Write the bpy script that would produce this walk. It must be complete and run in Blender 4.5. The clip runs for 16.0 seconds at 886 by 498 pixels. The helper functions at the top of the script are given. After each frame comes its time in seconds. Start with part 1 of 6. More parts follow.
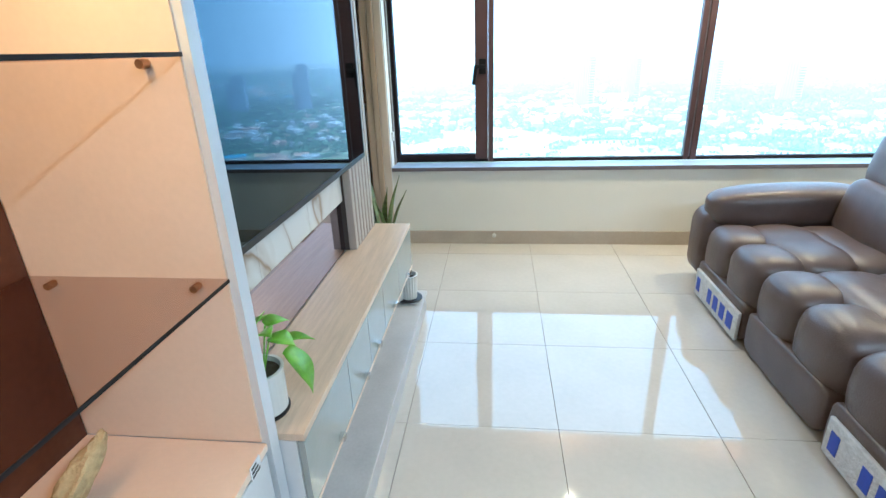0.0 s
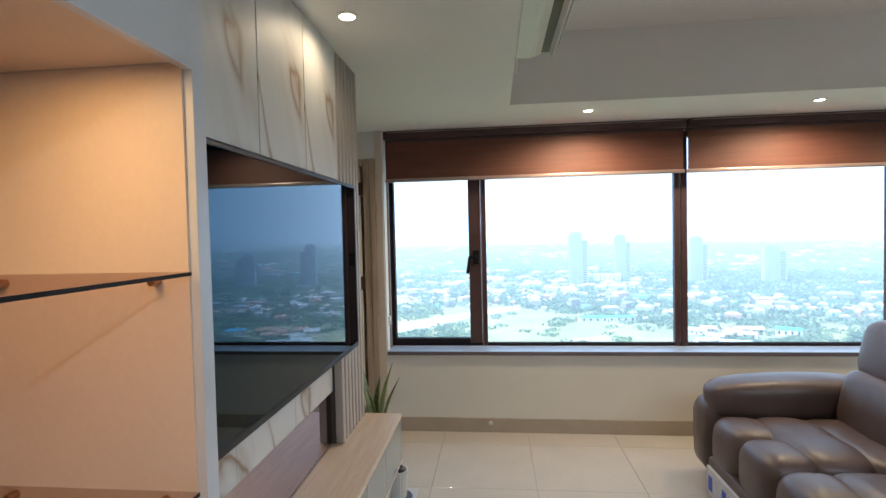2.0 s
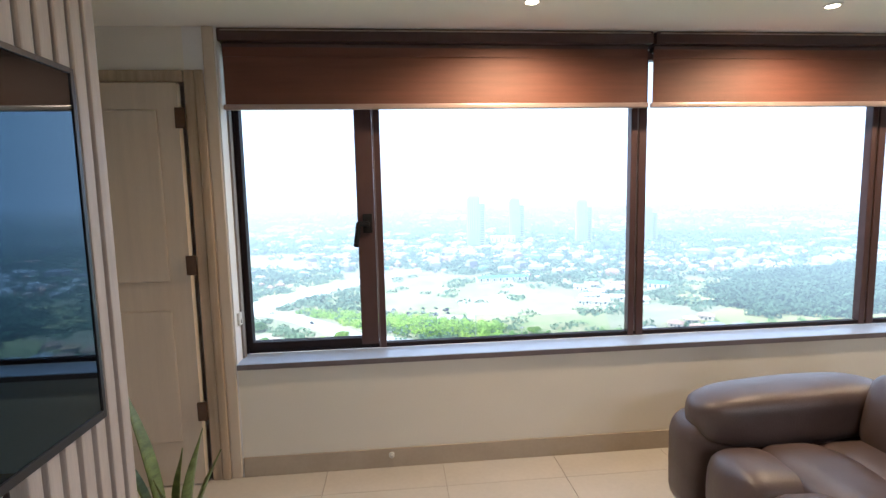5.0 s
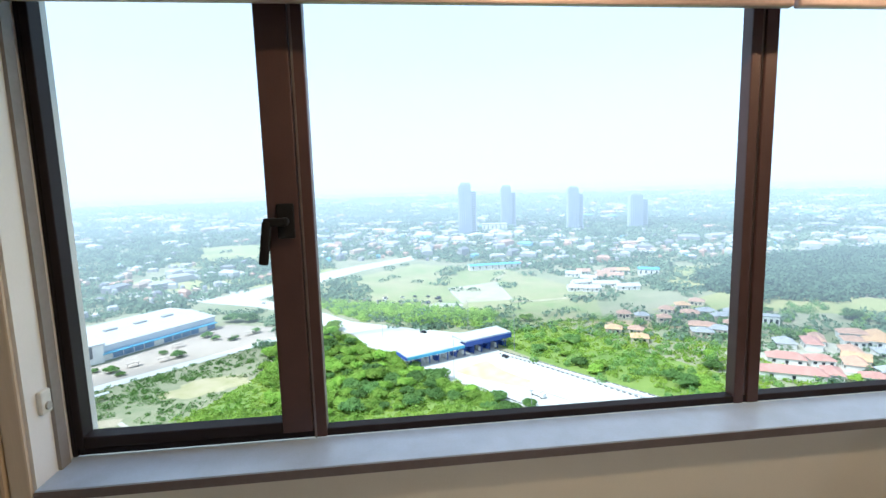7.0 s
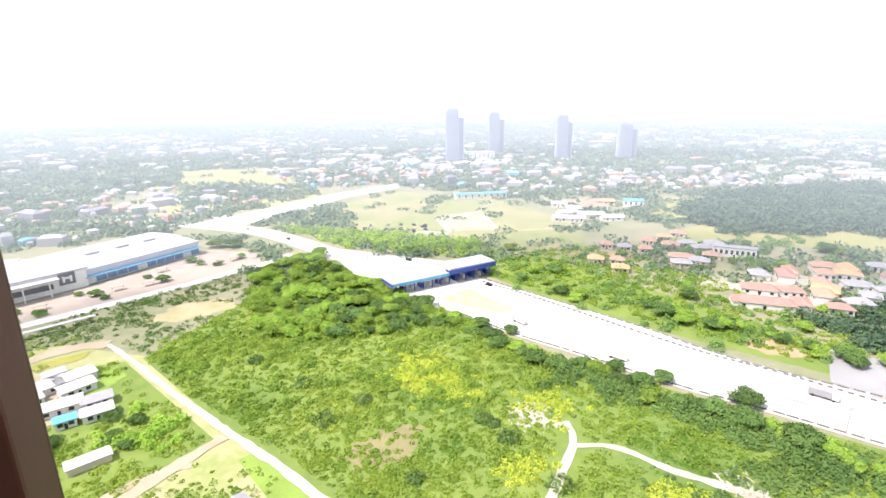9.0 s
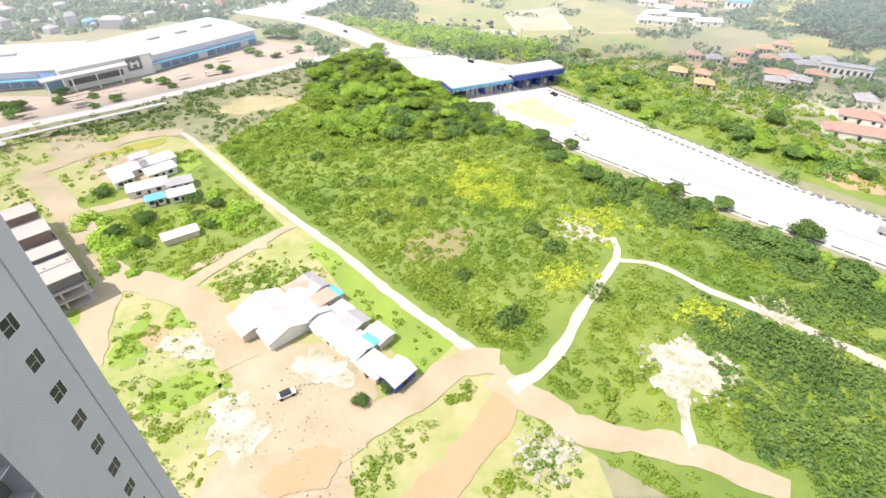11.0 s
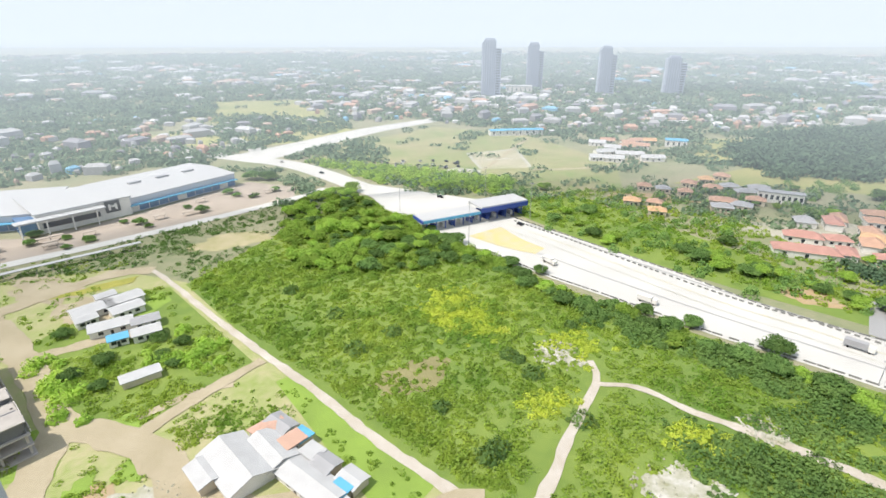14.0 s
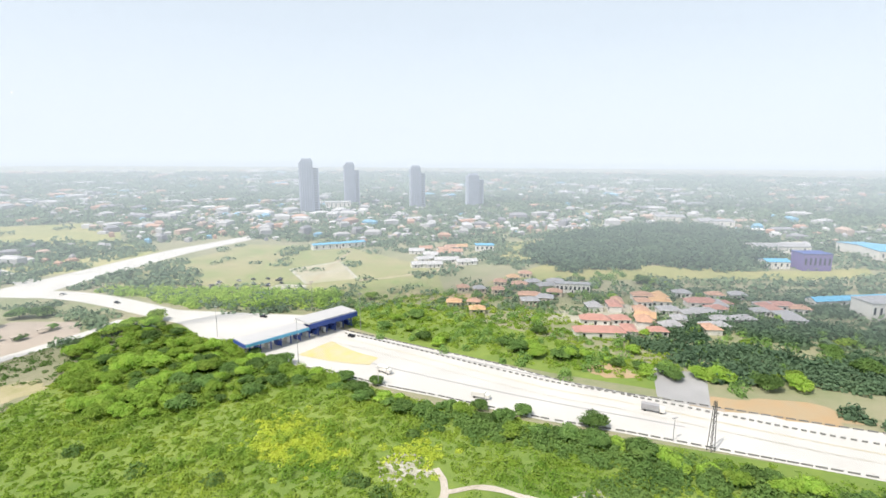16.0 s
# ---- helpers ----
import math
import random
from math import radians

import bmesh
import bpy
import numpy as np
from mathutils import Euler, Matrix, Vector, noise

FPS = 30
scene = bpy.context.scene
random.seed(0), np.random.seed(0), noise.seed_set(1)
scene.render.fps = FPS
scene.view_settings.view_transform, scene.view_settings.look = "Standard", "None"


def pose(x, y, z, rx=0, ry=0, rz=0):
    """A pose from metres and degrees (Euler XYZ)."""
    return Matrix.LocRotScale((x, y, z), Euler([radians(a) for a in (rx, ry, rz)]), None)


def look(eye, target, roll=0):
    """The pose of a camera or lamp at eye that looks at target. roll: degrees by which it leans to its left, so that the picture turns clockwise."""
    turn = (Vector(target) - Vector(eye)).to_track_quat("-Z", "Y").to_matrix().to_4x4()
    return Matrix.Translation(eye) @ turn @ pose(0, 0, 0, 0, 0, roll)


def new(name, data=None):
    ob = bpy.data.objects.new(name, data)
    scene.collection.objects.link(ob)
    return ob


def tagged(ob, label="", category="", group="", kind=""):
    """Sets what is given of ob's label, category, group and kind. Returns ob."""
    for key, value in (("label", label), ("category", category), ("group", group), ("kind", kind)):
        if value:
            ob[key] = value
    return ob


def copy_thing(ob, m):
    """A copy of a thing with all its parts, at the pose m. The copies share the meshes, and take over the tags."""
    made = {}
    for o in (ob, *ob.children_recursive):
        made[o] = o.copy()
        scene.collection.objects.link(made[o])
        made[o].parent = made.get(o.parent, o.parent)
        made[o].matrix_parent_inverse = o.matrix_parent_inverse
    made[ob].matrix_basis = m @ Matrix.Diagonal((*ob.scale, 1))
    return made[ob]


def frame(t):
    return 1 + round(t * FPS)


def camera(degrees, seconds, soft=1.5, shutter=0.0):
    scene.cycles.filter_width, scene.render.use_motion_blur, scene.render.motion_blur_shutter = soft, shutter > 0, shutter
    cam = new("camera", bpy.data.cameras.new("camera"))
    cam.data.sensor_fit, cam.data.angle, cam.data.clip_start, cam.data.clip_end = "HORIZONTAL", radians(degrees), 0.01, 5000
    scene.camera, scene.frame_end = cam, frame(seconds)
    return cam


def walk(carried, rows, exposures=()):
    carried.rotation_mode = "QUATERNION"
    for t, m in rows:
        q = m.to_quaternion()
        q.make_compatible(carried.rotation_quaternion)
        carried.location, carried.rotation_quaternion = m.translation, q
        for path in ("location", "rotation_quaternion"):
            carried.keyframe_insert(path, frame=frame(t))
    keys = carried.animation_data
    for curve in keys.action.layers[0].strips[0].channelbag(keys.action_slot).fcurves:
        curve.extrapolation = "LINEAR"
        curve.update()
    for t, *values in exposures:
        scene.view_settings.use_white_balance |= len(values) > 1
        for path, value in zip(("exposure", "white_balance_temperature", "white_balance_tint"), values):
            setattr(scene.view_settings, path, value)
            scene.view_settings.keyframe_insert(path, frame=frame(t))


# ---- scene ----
cam = camera(82.9, 16.0)
PATH = [
    (0, look((0.034, -4.056, 1.484), (-0.18, -2.209, 0.745), -2.0)),
    (0.5, look((0.051, -4.055, 1.511), (-0.146, -2.151, 0.931), -0.8)),
    (1, look((0.056, -4.063, 1.535), (-0.149, -2.116, 1.128), -1.1)),
    (1.5, look((0.056, -4.065, 1.552), (-0.152, -2.086, 1.344), -1.2)),
    (2, look((0.074, -4.086, 1.557), (-0.135, -2.098, 1.493), -1.3)),
    (2.5, look((0.085, -4.06, 1.56), (-0.099, -2.069, 1.526), -1.5)),
    (3, look((0.066, -3.914, 1.553), (-0.048, -1.919, 1.481), -1.5)),
    (3.5, look((0.051, -3.695, 1.542), (0.072, -1.699, 1.419), -1.6)),
    (4, look((0.036, -3.468, 1.524), (0.154, -1.477, 1.365), -1.3)),
    (6.3, look((0.18, -2.099, 1.495), (0.387, -0.126, 1.241), -1.3)),
    (6.5, look((0.195, -1.988, 1.478), (0.408, -0.014, 1.239), -1.4)),
    (7, look((0.229, -1.652, 1.465), (0.442, 0.318, 1.199), -1.6)),
    (7.5, look((0.264, -1.347, 1.459), (0.501, 0.618, 1.169), -1.6)),
    (8, look((0.321, -1.032, 1.454), (0.562, 0.926, 1.126), -1.4)),
    (8.5, pose(0.338, -0.760, 1.465, 77.73, 0.66, -7.69)),
    (9, pose(0.349, -0.500, 1.480, 74.13, 0.38, -7.79)),
    (9.5, pose(0.375, -0.300, 1.500, 67.08, 0.08, -7.77)),
    (10, pose(0.420, -0.200, 1.500, 56.87, -0.52, -4.58)),
    (10.2, pose(0.440, -0.180, 1.500, 53.32, -0.62, -3.46)),
    (12.3, pose(0.500, -0.130, 1.500, 52.17, 0.45, 1.64)),
    (12.5, pose(0.500, -0.130, 1.500, 54.32, 0.53, 1.51)),
    (13, pose(0.500, -0.130, 1.500, 59.74, 0.27, 0.94)),
    (13.5, pose(0.500, -0.130, 1.500, 63.96, 0.46, -0.59)),
    (14, pose(0.500, -0.130, 1.500, 67.01, 0.03, -3.90)),
    (14.5, pose(0.500, -0.130, 1.500, 72.19, 0.83, -7.21)),
    (15, pose(0.500, -0.130, 1.500, 74.91, 0.26, -10.53)),
    (15.5, pose(0.510, -0.140, 1.500, 77.71, 0.28, -15.48)),
    (16, pose(0.520, -0.150, 1.500, 79.66, -0.35, -23.91)),
]
# seconds, stops, white point, tint
EXPOSURE = [(0.0, 2.45, 4450, -4), (0.5, 2.24, 4450, -9), (1.0, 1.90, 4450, -5), (1.5, 1.66, 4800, 3), (2.0, 1.55, 5100, 6), (3.0, 1.60, 5000, 9), (4.0, 1.72, 5200, 12), (6.4, 1.42, 5400, 8),
            (7.0, 1.22, 5450, 5), (8.0, 1.32, 6100, 18), (9.0, 1.28, 6700, 24), (10.2, 1.2, 7100, 24), (12.5, 1.0, 6700, 17), (14.5, 0.72, 6750, 15), (16.0, 0.76, 6850, 16)]
walk(cam, PATH, EXPOSURE)

# ---- world, sun, lamps ----
SUN_ELEVATION, SUN_FROM = 58.0, (-0.95, -0.31)
world = bpy.data.worlds.new("sky")
scene.world = world
world.use_nodes = True
wn = world.node_tree.nodes
sky = wn.new("ShaderNodeTexSky")
sky.sky_type = "NISHITA"
sky.sun_disc = False
sky.sun_elevation = radians(SUN_ELEVATION)
sky.sun_rotation = math.atan2(SUN_FROM[0], SUN_FROM[1])
sky.air_density, sky.dust_density, sky.ozone_density = 1.0, 1.5, 1.0
sky.altitude = 100
veil = wn.new("ShaderNodeMix")
veil.data_type = "RGBA"
veil.inputs[0].default_value = 0.62
veil.inputs[7].default_value = (5.9, 6.7, 7.1, 1)
wn["Background"].inputs["Strength"].default_value = 0.12
world.node_tree.links.new(sky.outputs[0], veil.inputs[6])
world.node_tree.links.new(veil.outputs[2], wn["Background"].inputs["Color"])
sun = new("sun", bpy.data.lights.new("sun", "SUN"))
sun.data.energy, sun.data.angle, sun.data.color = 3.4, radians(0.6), (1.0, 0.95, 0.87)
_d = Vector((SUN_FROM[0], SUN_FROM[1], math.hypot(*SUN_FROM) * math.tan(radians(SUN_ELEVATION))))
sun.matrix_world = look(_d * 100, (0, 0, 0))


def spot(name, x, y, z, energy, size, color, target, blend=0.6):
    lamp = new(name, bpy.data.lights.new(name, "SPOT"))
    lamp.data.energy, lamp.data.spot_size, lamp.data.color = energy, radians(size), color
    lamp.data.spot_blend, lamp.data.shadow_soft_size = blend, 0.02
    lamp.matrix_world = look((x, y, z), target)
    return lamp


WARM = (1.0, 0.66, 0.34)
FILL_TONE = (1.0, 0.95, 0.88)
# fourth one, at x 3.61, is unseen, added to continue the window row
DOWNLIGHTS = [(0.71, -0.60, 2.36, 24, WARM), (2.16, -0.60, 2.36, 24, WARM), (-0.45, -2.27, 2.36, 1.5, WARM), (3.61, -0.60, 2.36, 20, WARM),
              # the back pair at y -4.9 is unseen and added to brighten the room
              (1.6, -4.9, 2.80, 28, FILL_TONE), (3.4, -4.9, 2.80, 30, FILL_TONE)]
for lx, ly, lz, watts, tone in DOWNLIGHTS:
    spot("downlight_lamp", lx, ly, lz - 0.022, watts, 168, tone, (lx, ly + 0.04, 0))

# ---- materials ----


def mat(name, color, rough=0.5, metal=0.0, spread=0.12, scale=8.0, fine=60.0, bump=0.0, spec=0.5, island=0.0, vary=0.0, other=None, stretch=None, thin=0.0):
    """A surface with broad stains, a fine grain and relief."""
    m = bpy.data.materials.new(name)
    m.use_nodes = True
    nt = m.node_tree
    b = nt.nodes["Principled BSDF"]
    b.inputs["Roughness"].default_value, b.inputs["Metallic"].default_value = rough, metal
    b.inputs["Specular IOR Level"].default_value = spec
    co = nt.nodes.new("ShaderNodeTexCoord")
    src = co.outputs["Object"]
    if stretch:
        mp = nt.nodes.new("ShaderNodeMapping")
        mp.inputs["Scale"].default_value = stretch
        nt.links.new(src, mp.inputs["Vector"])
        src = mp.outputs["Vector"]
    n1, n2 = nt.nodes.new("ShaderNodeTexNoise"), nt.nodes.new("ShaderNodeTexNoise")
    n1.inputs["Scale"].default_value, n1.inputs["Detail"].default_value = scale, 4
    n2.inputs["Scale"].default_value, n2.inputs["Detail"].default_value = fine, 3
    for n in (n1, n2):
        nt.links.new(src, n.inputs["Vector"])
    mix = nt.nodes.new("ShaderNodeMath")
    mix.operation = "MULTIPLY_ADD"
    nt.links.new(n1.outputs["Fac"], mix.inputs[0])
    mix.inputs[1].default_value = 0.65
    half = nt.nodes.new("ShaderNodeMath")
    half.operation = "MULTIPLY"
    half.inputs[1].default_value = 0.35
    nt.links.new(n2.outputs["Fac"], half.inputs[0])
    nt.links.new(half.outputs[0], mix.inputs[2])
    ramp = nt.nodes.new("ShaderNodeValToRGB")
    lo = other if other else tuple(c * (1 - spread) for c in color)
    hi = color if other else tuple(min(1, c * (1 + spread)) for c in color)
    ramp.color_ramp.elements[0].position, ramp.color_ramp.elements[1].position = 0.34, 0.66
    ramp.color_ramp.elements[0].color, ramp.color_ramp.elements[1].color = (*lo, 1), (*hi, 1)
    nt.links.new(mix.outputs[0], ramp.inputs["Fac"])
    out = ramp.outputs["Color"]
    if island:
        geo = nt.nodes.new("ShaderNodeNewGeometry")
        mr = nt.nodes.new("ShaderNodeMapRange")
        mr.inputs["To Min"].default_value, mr.inputs["To Max"].default_value = 1 - island, 1 + island
        nt.links.new(geo.outputs["Random Per Island"], mr.inputs["Value"])
        hs = nt.nodes.new("ShaderNodeHueSaturation")
        nt.links.new(out, hs.inputs["Color"])
        nt.links.new(mr.outputs[0], hs.inputs["Value"])
        out = hs.outputs["Color"]
    if vary:
        info, mr, hs = nt.nodes.new("ShaderNodeObjectInfo"), nt.nodes.new("ShaderNodeMapRange"), nt.nodes.new("ShaderNodeHueSaturation")
        mr.inputs["To Min"].default_value, mr.inputs["To Max"].default_value = 1 - vary, 1 + vary
        nt.links.new(info.outputs["Random"], mr.inputs["Value"])
        nt.links.new(out, hs.inputs["Color"])
        nt.links.new(mr.outputs[0], hs.inputs["Value"])
        out = hs.outputs["Color"]
    nt.links.new(out, b.inputs["Base Color"])
    if thin:
        tl, ms = nt.nodes.new("ShaderNodeBsdfTranslucent"), nt.nodes.new("ShaderNodeMixShader")
        ms.inputs["Fac"].default_value = thin
        nt.links.new(out, tl.inputs["Color"])
        nt.links.new(b.outputs[0], ms.inputs[1])
        nt.links.new(tl.outputs[0], ms.inputs[2])
        nt.links.new(ms.outputs[0], nt.nodes["Material Output"].inputs["Surface"])
    if bump:
        bp = nt.nodes.new("ShaderNodeBump")
        bp.inputs["Strength"].default_value, bp.inputs["Distance"].default_value = bump, 0.02
        nt.links.new(n2.outputs["Fac"], bp.inputs["Height"])
        nt.links.new(bp.outputs[0], b.inputs["Normal"])
    return m


def glow(name, color, strength):
    m = bpy.data.materials.new(name)
    m.use_nodes = True
    b = m.node_tree.nodes["Principled BSDF"]
    b.inputs["Base Color"].default_value = (*color, 1)
    b.inputs["Emission Color"].default_value = (*color, 1)
    b.inputs["Emission Strength"].default_value = strength
    return m


def clear(name, color=(1, 1, 1), rough=0.0, ior=1.45, weight=0.08):
    """A thin pane: it lets the view through and has a weak gloss."""
    m = bpy.data.materials.new(name)
    m.use_nodes = True
    nt = m.node_tree
    t, g, mx = nt.nodes.new("ShaderNodeBsdfTransparent"), nt.nodes.new("ShaderNodeBsdfGlossy"), nt.nodes.new("ShaderNodeMixShader")
    t.inputs["Color"].default_value = (*color, 1)
    g.inputs["Roughness"].default_value = rough
    mx.inputs["Fac"].default_value = weight
    nt.links.new(t.outputs[0], mx.inputs[1])
    nt.links.new(g.outputs[0], mx.inputs[2])
    nt.links.new(mx.outputs[0], nt.nodes["Material Output"].inputs["Surface"])
    return m


WALL = mat("wall paint", (0.70, 0.67, 0.60), 0.75, spread=0.04, scale=1.5, fine=180, bump=0.05)
CEIL = mat("ceiling paint", (0.78, 0.76, 0.72), 0.8, spread=0.03, scale=1.2, fine=150, bump=0.03)
TILE = mat("polished tile", (0.54, 0.505, 0.46), 0.03, spread=0.05, scale=3, fine=40, spec=1.0)
GROUT = mat("grout", (0.35, 0.30, 0.25), 0.8)
SKIRT = mat("skirting tile", (0.40, 0.34, 0.27), 0.25, spread=0.06)
FRAME = mat("bronze aluminium", (0.080, 0.044, 0.042), 0.40, 0.3, spread=0.1, fine=200)
# the blue of sky light on the sill is put into its stone colour
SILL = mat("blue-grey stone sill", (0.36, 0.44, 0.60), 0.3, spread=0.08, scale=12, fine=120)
GASKET = mat("dark bronze rebate", (0.020, 0.015, 0.017), 0.6, spread=0.12, fine=150, spec=0.15)
BLACK = mat("black plastic", (0.012, 0.012, 0.014), 0.35)
PANE = clear("tinted window glass", (0.865, 0.878, 0.878), weight=0.001)


# ---- builders ----
def part(name, bm, material, parent=None, label="", smooth=False):
    me = bpy.data.meshes.new(name)
    bmesh.ops.recalc_face_normals(bm, faces=bm.faces)
    bm.to_mesh(me)
    bm.free()
    if smooth:
        for p in me.polygons:
            p.use_smooth = True
    me.materials.append(material)
    ob = new(name, me)
    if parent:
        ob.parent = parent
    if label:
        ob["label"] = label
    return ob


def thing(name, x=0, y=0, z=0, label="", category="", group="", kind="", turn=0):
    ob = new(name)
    ob.empty_display_size = 0.1
    ob.matrix_basis = pose(x, y, z, 0, 0, turn)
    return tagged(ob, label, category, group, kind)


def block(x0, x1, y0, y1, z0, z1, bevel=0.0, bm=None, seg=2):
    own = bmesh.new()
    bmesh.ops.create_cube(own, size=1)
    for v in own.verts:
        v.co = Vector(((x0 + x1) / 2 + v.co.x * (x1 - x0), (y0 + y1) / 2 + v.co.y * (y1 - y0), (z0 + z1) / 2 + v.co.z * (z1 - z0)))
    if bevel:
        bmesh.ops.bevel(own, geom=own.edges[:], offset=bevel, segments=seg, affect="EDGES", profile=0.6)
    if bm is None:
        return own
    me = bpy.data.meshes.new("tmp")
    own.to_mesh(me)
    own.free()
    bm.from_mesh(me)
    bpy.data.meshes.remove(me)
    return bm


def tube(p, q, r, seg=12, r2=None, bm=None):
    """A rod from p to q."""
    own = bmesh.new() if bm is None else bm
    p, q = Vector(p), Vector(q)
    d = q - p
    m = Matrix.Translation((p + q) / 2) @ d.to_track_quat("Z", "Y").to_matrix().to_4x4()
    bmesh.ops.create_cone(own, cap_ends=True, segments=seg, radius1=r, radius2=r if r2 is None else r2, depth=d.length, matrix=m)
    return own


def lathe(profile, seg=24, bm=None):
    """A turned body from (radius, height) pairs."""
    bm = bm or bmesh.new()
    rings = []
    for r, z in profile:
        rings.append([bm.verts.new((r * math.cos(2 * math.pi * i / seg), r * math.sin(2 * math.pi * i / seg), z)) for i in range(seg)])
    for a, b in zip(rings, rings[1:]):
        for i in range(seg):
            bm.faces.new((a[i], a[(i + 1) % seg], b[(i + 1) % seg], b[i]))
    bm.faces.new(rings[0][::-1])
    bm.faces.new(rings[-1])
    return bm


def wall(name, bm, material=None):
    return tagged(part(name, bm, material or WALL), kind="structure")


# ---- the room ----
CEIL_Z, HIGH_Z = 2.36, 2.80
LEFT_X, RIGHT_X, BACK_Y = -0.95, 6.10, -7.0
WALL_Y = -0.21
# floor slab, walls, ceiling
floor = wall("floor", block(-2.1, RIGHT_X + 0.2, BACK_Y - 0.2, 0.10, -0.3, -0.012), GROUT)
wall("wall_window_low", block(-0.79, RIGHT_X, WALL_Y, 0.10, -0.012, 0.604))
wall("wall_window_high", block(-0.79, RIGHT_X, -0.08, 0.10, 2.30, 3.0))
wall("wall_window_end", block(-0.95, -0.79, WALL_Y - 0.002, 0.10, -0.012, 3.0), mat("white reveal paint", (0.70, 0.70, 0.70), 0.7, spread=0.03, scale=2, fine=120))
wall("wall_door_head", block(-2.1, -0.95, WALL_Y, 0.10, 2.10, 3.0))
wall("wall_door_side", block(-2.1, -1.80, WALL_Y, 0.10, -0.012, 2.10))
# unseen block added behind the door to keep daylight out of its gap
wall("wall_door_lobby", block(-1.80, -0.95, WALL_Y + 0.12, 0.10, -0.012, 2.10))
wall("wall_alcove", block(-2.1, -1.9, -1.50, WALL_Y, -0.012, 3.0))
wall("wall_right", block(RIGHT_X, RIGHT_X + 0.2, BACK_Y, 0.10, -0.012, 3.0))
wall("wall_back", block(-2.1, RIGHT_X + 0.2, BACK_Y - 0.2, BACK_Y, -0.012, 3.0))
wall("wall_left", block(-2.1, -1.02, BACK_Y, -1.50, -0.012, 3.0))
wall("ceiling", block(-2.1, RIGHT_X + 0.2, BACK_Y - 0.2, 0.10, 3.0, 3.15), CEIL)
wall("ceiling_soffit", block(-2.1, 0.18, BACK_Y, -0.08, CEIL_Z, 3.0), CEIL)
wall("ceiling_band", block(0.18, RIGHT_X, -0.84, -0.08, CEIL_Z, 3.0), CEIL)
wall("ceiling_recess", block(0.18, RIGHT_X, BACK_Y, -0.84, HIGH_Z, 3.0), CEIL)
wall("baseboard", block(-0.79, RIGHT_X, WALL_Y - 0.012, WALL_Y - 0.001, 0, 0.11, 0.003), SKIRT)
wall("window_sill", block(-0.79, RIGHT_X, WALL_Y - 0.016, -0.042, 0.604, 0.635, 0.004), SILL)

wall("trim_sill_edge", block(-0.79, RIGHT_X, WALL_Y - 0.0195, WALL_Y - 0.0165, 0.604, 0.631), mat("dark sill edge", (0.13, 0.11, 0.12), 0.5))

# ---- the window wall ----
win = thing("window_1", 0, 0, 0.635, "wide bronze aluminium window with one side-hung sash", "window", kind="structure")
H_ = 1.665
# groove strips, paler than the bronze of the frame
LEDGE = mat("worn bronze edge", (0.22, 0.18, 0.17), 0.3, 0.7, spread=0.15, fine=200)


def bar(name, x0, x1, y0, y1, z0, z1, label="", m=None):
    return part(name, block(x0, x1, y0, y1, z0, z1, 0.004), m or FRAME, win, label)


bar("frame", -0.79, -0.775, -0.050, 0.006, 0, H_, m=GASKET)
bar("frame", -0.775, RIGHT_X, -0.040, 0.006, 0, 0.026, m=GASKET)
bar("frame", -0.775, RIGHT_X, -0.050, 0.006, H_ - 0.05, H_)
bar("sash", -0.773, -0.749, -0.055, 0.004, 0.027, H_ - 0.05, m=GASKET)
bar("sash", -0.749, -0.141, -0.055, 0.004, 0.027, 0.066, m=GASKET)
bar("sash", -0.141, -0.045, -0.055, 0.004, 0.027, H_ - 0.05, "wide bronze stile of the sash")
bar("mullion", -0.043, -0.001, -0.045, 0.006, 0.0, H_ - 0.05)
part("bead", block(-0.040, -0.034, -0.048, -0.0455, 0.0, H_ - 0.05), LEDGE, win)
for x0, x1 in ((1.45, 1.545), (2.973, 3.07), (4.45, 4.55)):
    bar("mullion", x0, x0 + 0.036, -0.045, 0.006, 0.0, H_ - 0.05)
    bar("mullion", x0 + 0.050, x1, -0.045, 0.006, 0.0, H_ - 0.05)
    part("bead", block(x0 + 0.037, x0 + 0.049, -0.036, 0.005, 0.0, H_ - 0.05), LEDGE, win, "paler groove of the mullion")
# rightmost pane, from x 4.55 on, is unseen, added for more daylight
for x0, x1 in ((-0.75, -0.140), (0.0, 1.45), (1.545, 2.973), (3.07, 4.45), (4.55, RIGHT_X)):
    g = part("pane", block(x0 - 0.0005, x1 + 0.0005, 0.0, 0.003, 0.014, H_ - 0.045), PANE, win)
    g.visible_shadow = False
hd = thing("window_handle", -0.084, -0.055, 1.358, "black lever handle on bronze window sash", "handle")
MATT = mat("matt black lever", (0.010, 0.010, 0.012), 0.6, spec=0.2)
part("plate", block(-0.026, 0.026, -0.016, 0.0, -0.054, 0.054, 0.005), MATT, hd)
part("neck", tube((0, -0.012, 0.0), (0, -0.045, 0.0), 0.013), MATT, hd)
bm = block(-0.058, 0.014, -0.058, -0.040, -0.013, 0.013, 0.006)
own = block(-0.014, 0.014, -0.060, -0.038, -0.130, 0.005, 0.008)
me = bpy.data.meshes.new("tmp")
own.to_mesh(me)
me.transform(Matrix.Translation((-0.048, 0, 0)) @ Matrix.Rotation(radians(8), 4, "Y"))
bm.from_mesh(me)
part("lever", bm, MATT, hd)
clip = thing("cord_clip", -0.79, -0.15, 0.866, "small white blind cord clip on window reveal", "clip")
part("body", block(0, 0.016, -0.022, 0.022, -0.035, 0.035, 0.006), mat("white plastic", (0.62, 0.62, 0.60), 0.4), clip)
